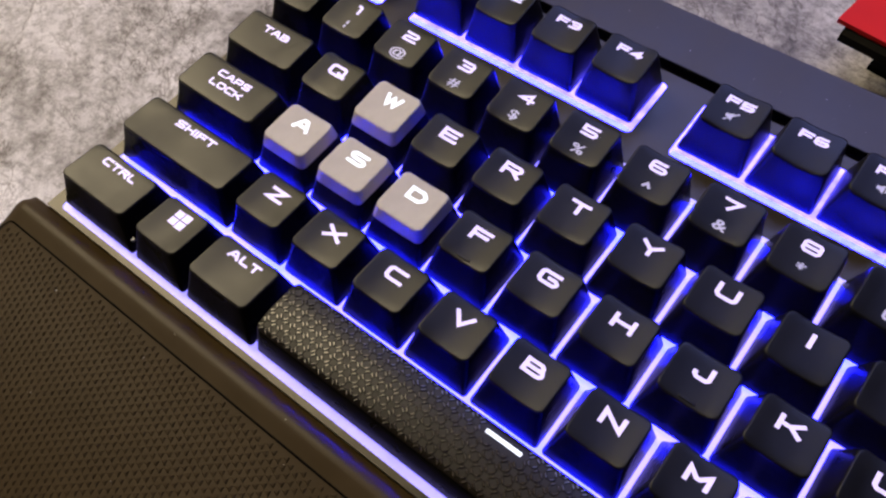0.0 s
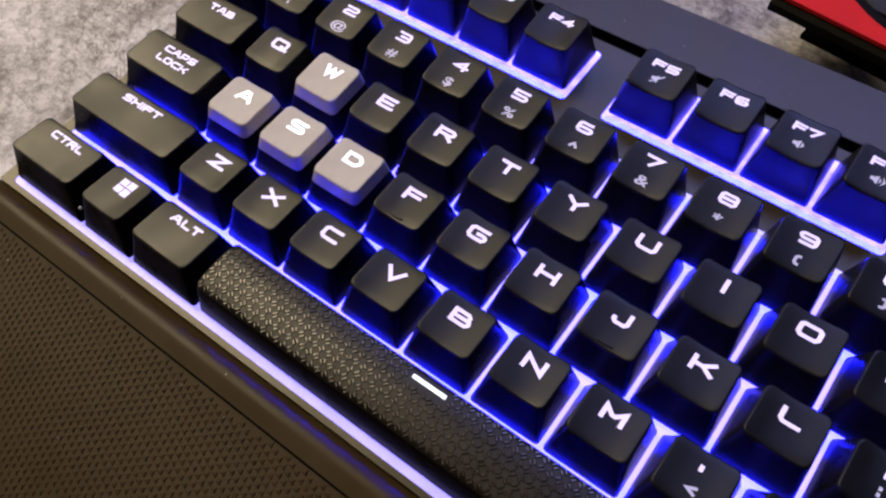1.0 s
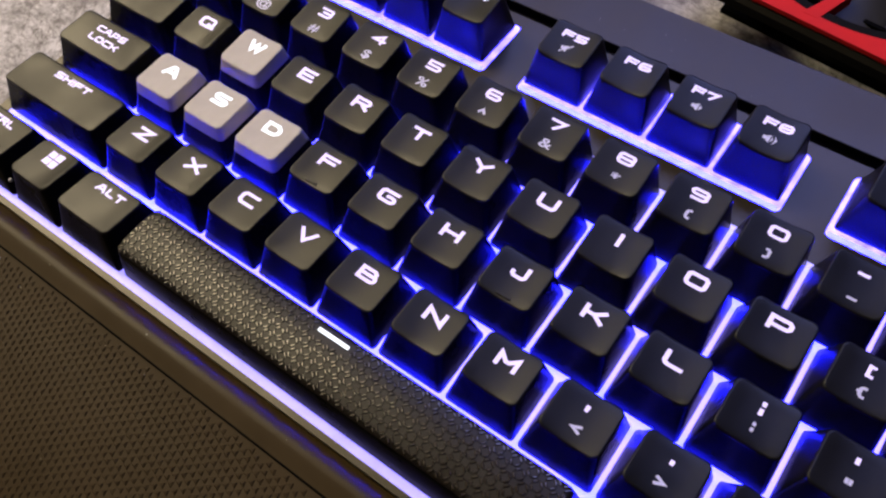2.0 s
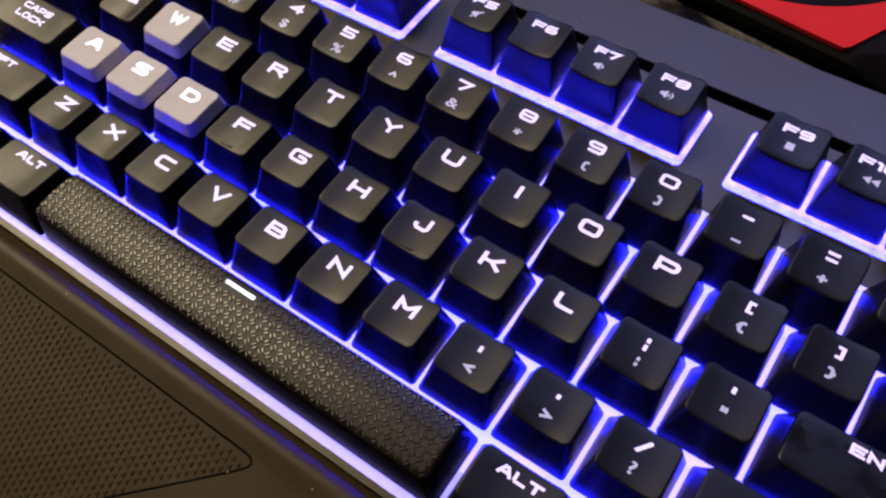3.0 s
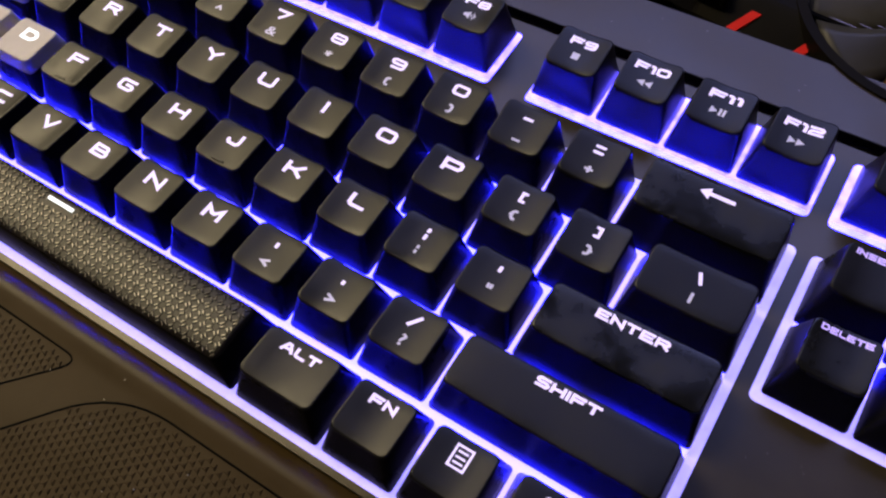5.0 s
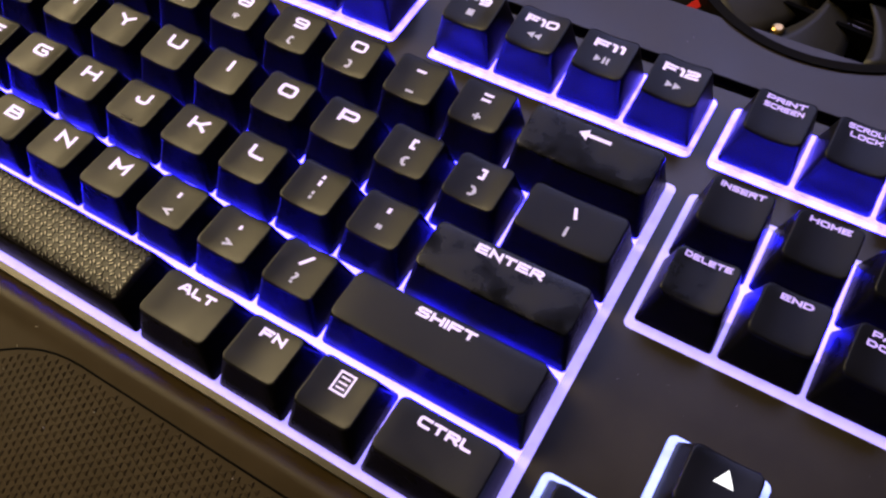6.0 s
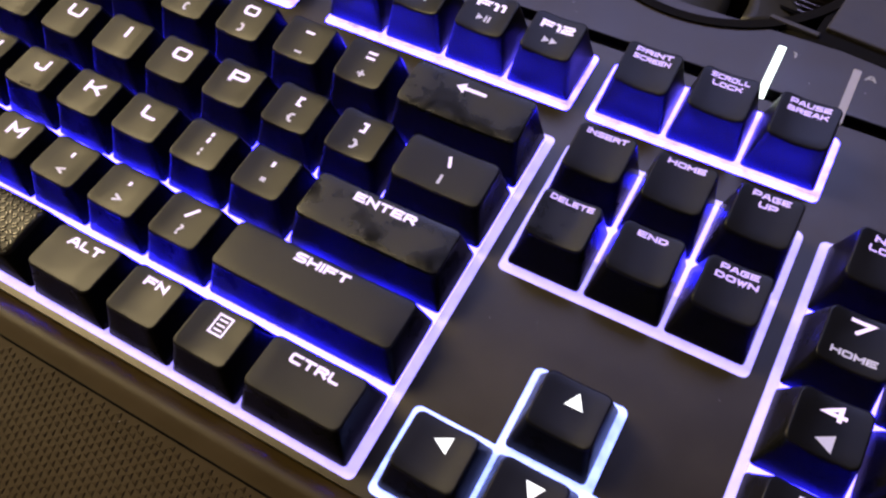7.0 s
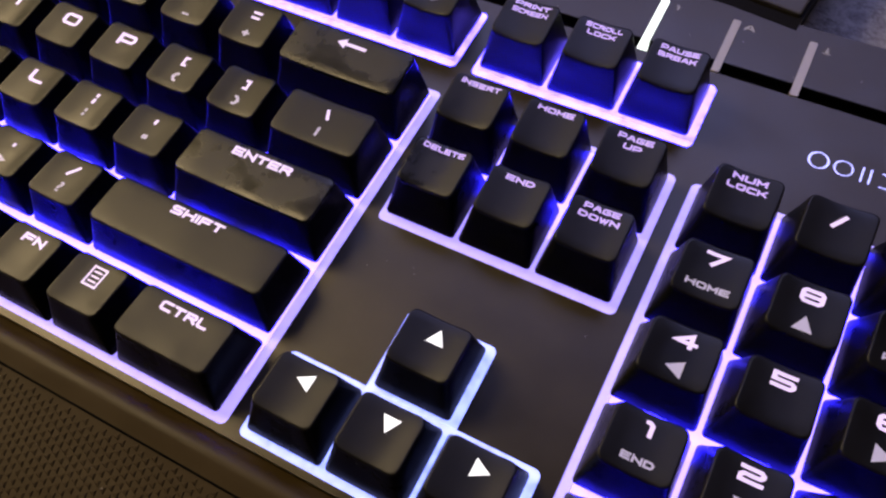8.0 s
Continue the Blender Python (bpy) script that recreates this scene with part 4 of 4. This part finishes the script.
part("red_cover", red_panel(), M_RED, card, "glossy red cover panel")
bm = bmesh.new()
slab(bm, [(0.0395, 0.0045), (0.0445, 0.0045), (0.0475, 0.020), (0.0450, 0.022)], 0.0185, CARD[2] + 0.0010, 0.0003)
part("red_strut", bm, M_RED, card)


def slash(x, y, length, wide, lean):
    bm = bmesh.new()
    rows = []
    for k in range(7):
        py = y + length * k / 6
        px = x + lean * k / 6
        rows.append([bm.verts.new((px + dx, py, shroud_z(px, py) + dz)) for dx, dz in ((0, -0.001), (0, 0.0006), (wide, 0.0006), (wide, -0.001))])
    for p, q in zip(rows, rows[1:]):
        for k in range(3):
            bm.faces.new((p[k], p[k + 1], q[k + 1], q[k]))
    bm.faces.new(rows[0])
    bm.faces.new(rows[-1])
    bmesh.ops.recalc_face_normals(bm, faces=bm.faces)
    part("red_slash", bm, M_RED, card, "red inlaid slash")


slash(0.1098, 0.0, 0.0072, 0.0029, 0.0052)
slash(0.1288, 0.0, 0.0070, 0.0029, 0.0050)
slash(0.2020, 0.0006, 0.0042, 0.0030, 0.0040)
part("end_cover", boxed(0.2022, CARD[0] - 0.001, 0.0115, CARD[1] - 0.002, 0.0180, CARD[2] + 0.0012, bevel=0.0006), M_GREY_SHROUD, card, "grey end cover")
part("fin_frame", boxed(0.1880, 0.2018, 0.0076, 0.0092, 0.0170, CARD[2] + 0.0010, bevel=0.0004), M_GREY_SHROUD, card)
part("notch", boxed(0.0985, 0.1060, 0.0042, 0.0095, 0.0180, CARD[2] + 0.0002), M_SEAM_SHADE, card, "dark clip opening")
part("notch_lip", boxed(0.1062, 0.1075, 0.0042, 0.0115, 0.0180, CARD[2] + 0.0009, bevel=0.0003), M_BLACK, card)
bm = bmesh.new()
loft(bm, [[(0.1570 + r * math.cos(radians(a)), 0.0050 + r * math.sin(radians(a)), z) for a in range(0, 360, 20)] for r, z in ((0.0018, 0.0125), (0.0018, 0.0198), (0.0012, 0.0203))])
part("brass_screw", bm, M_GOLD, card, "brass screw head")
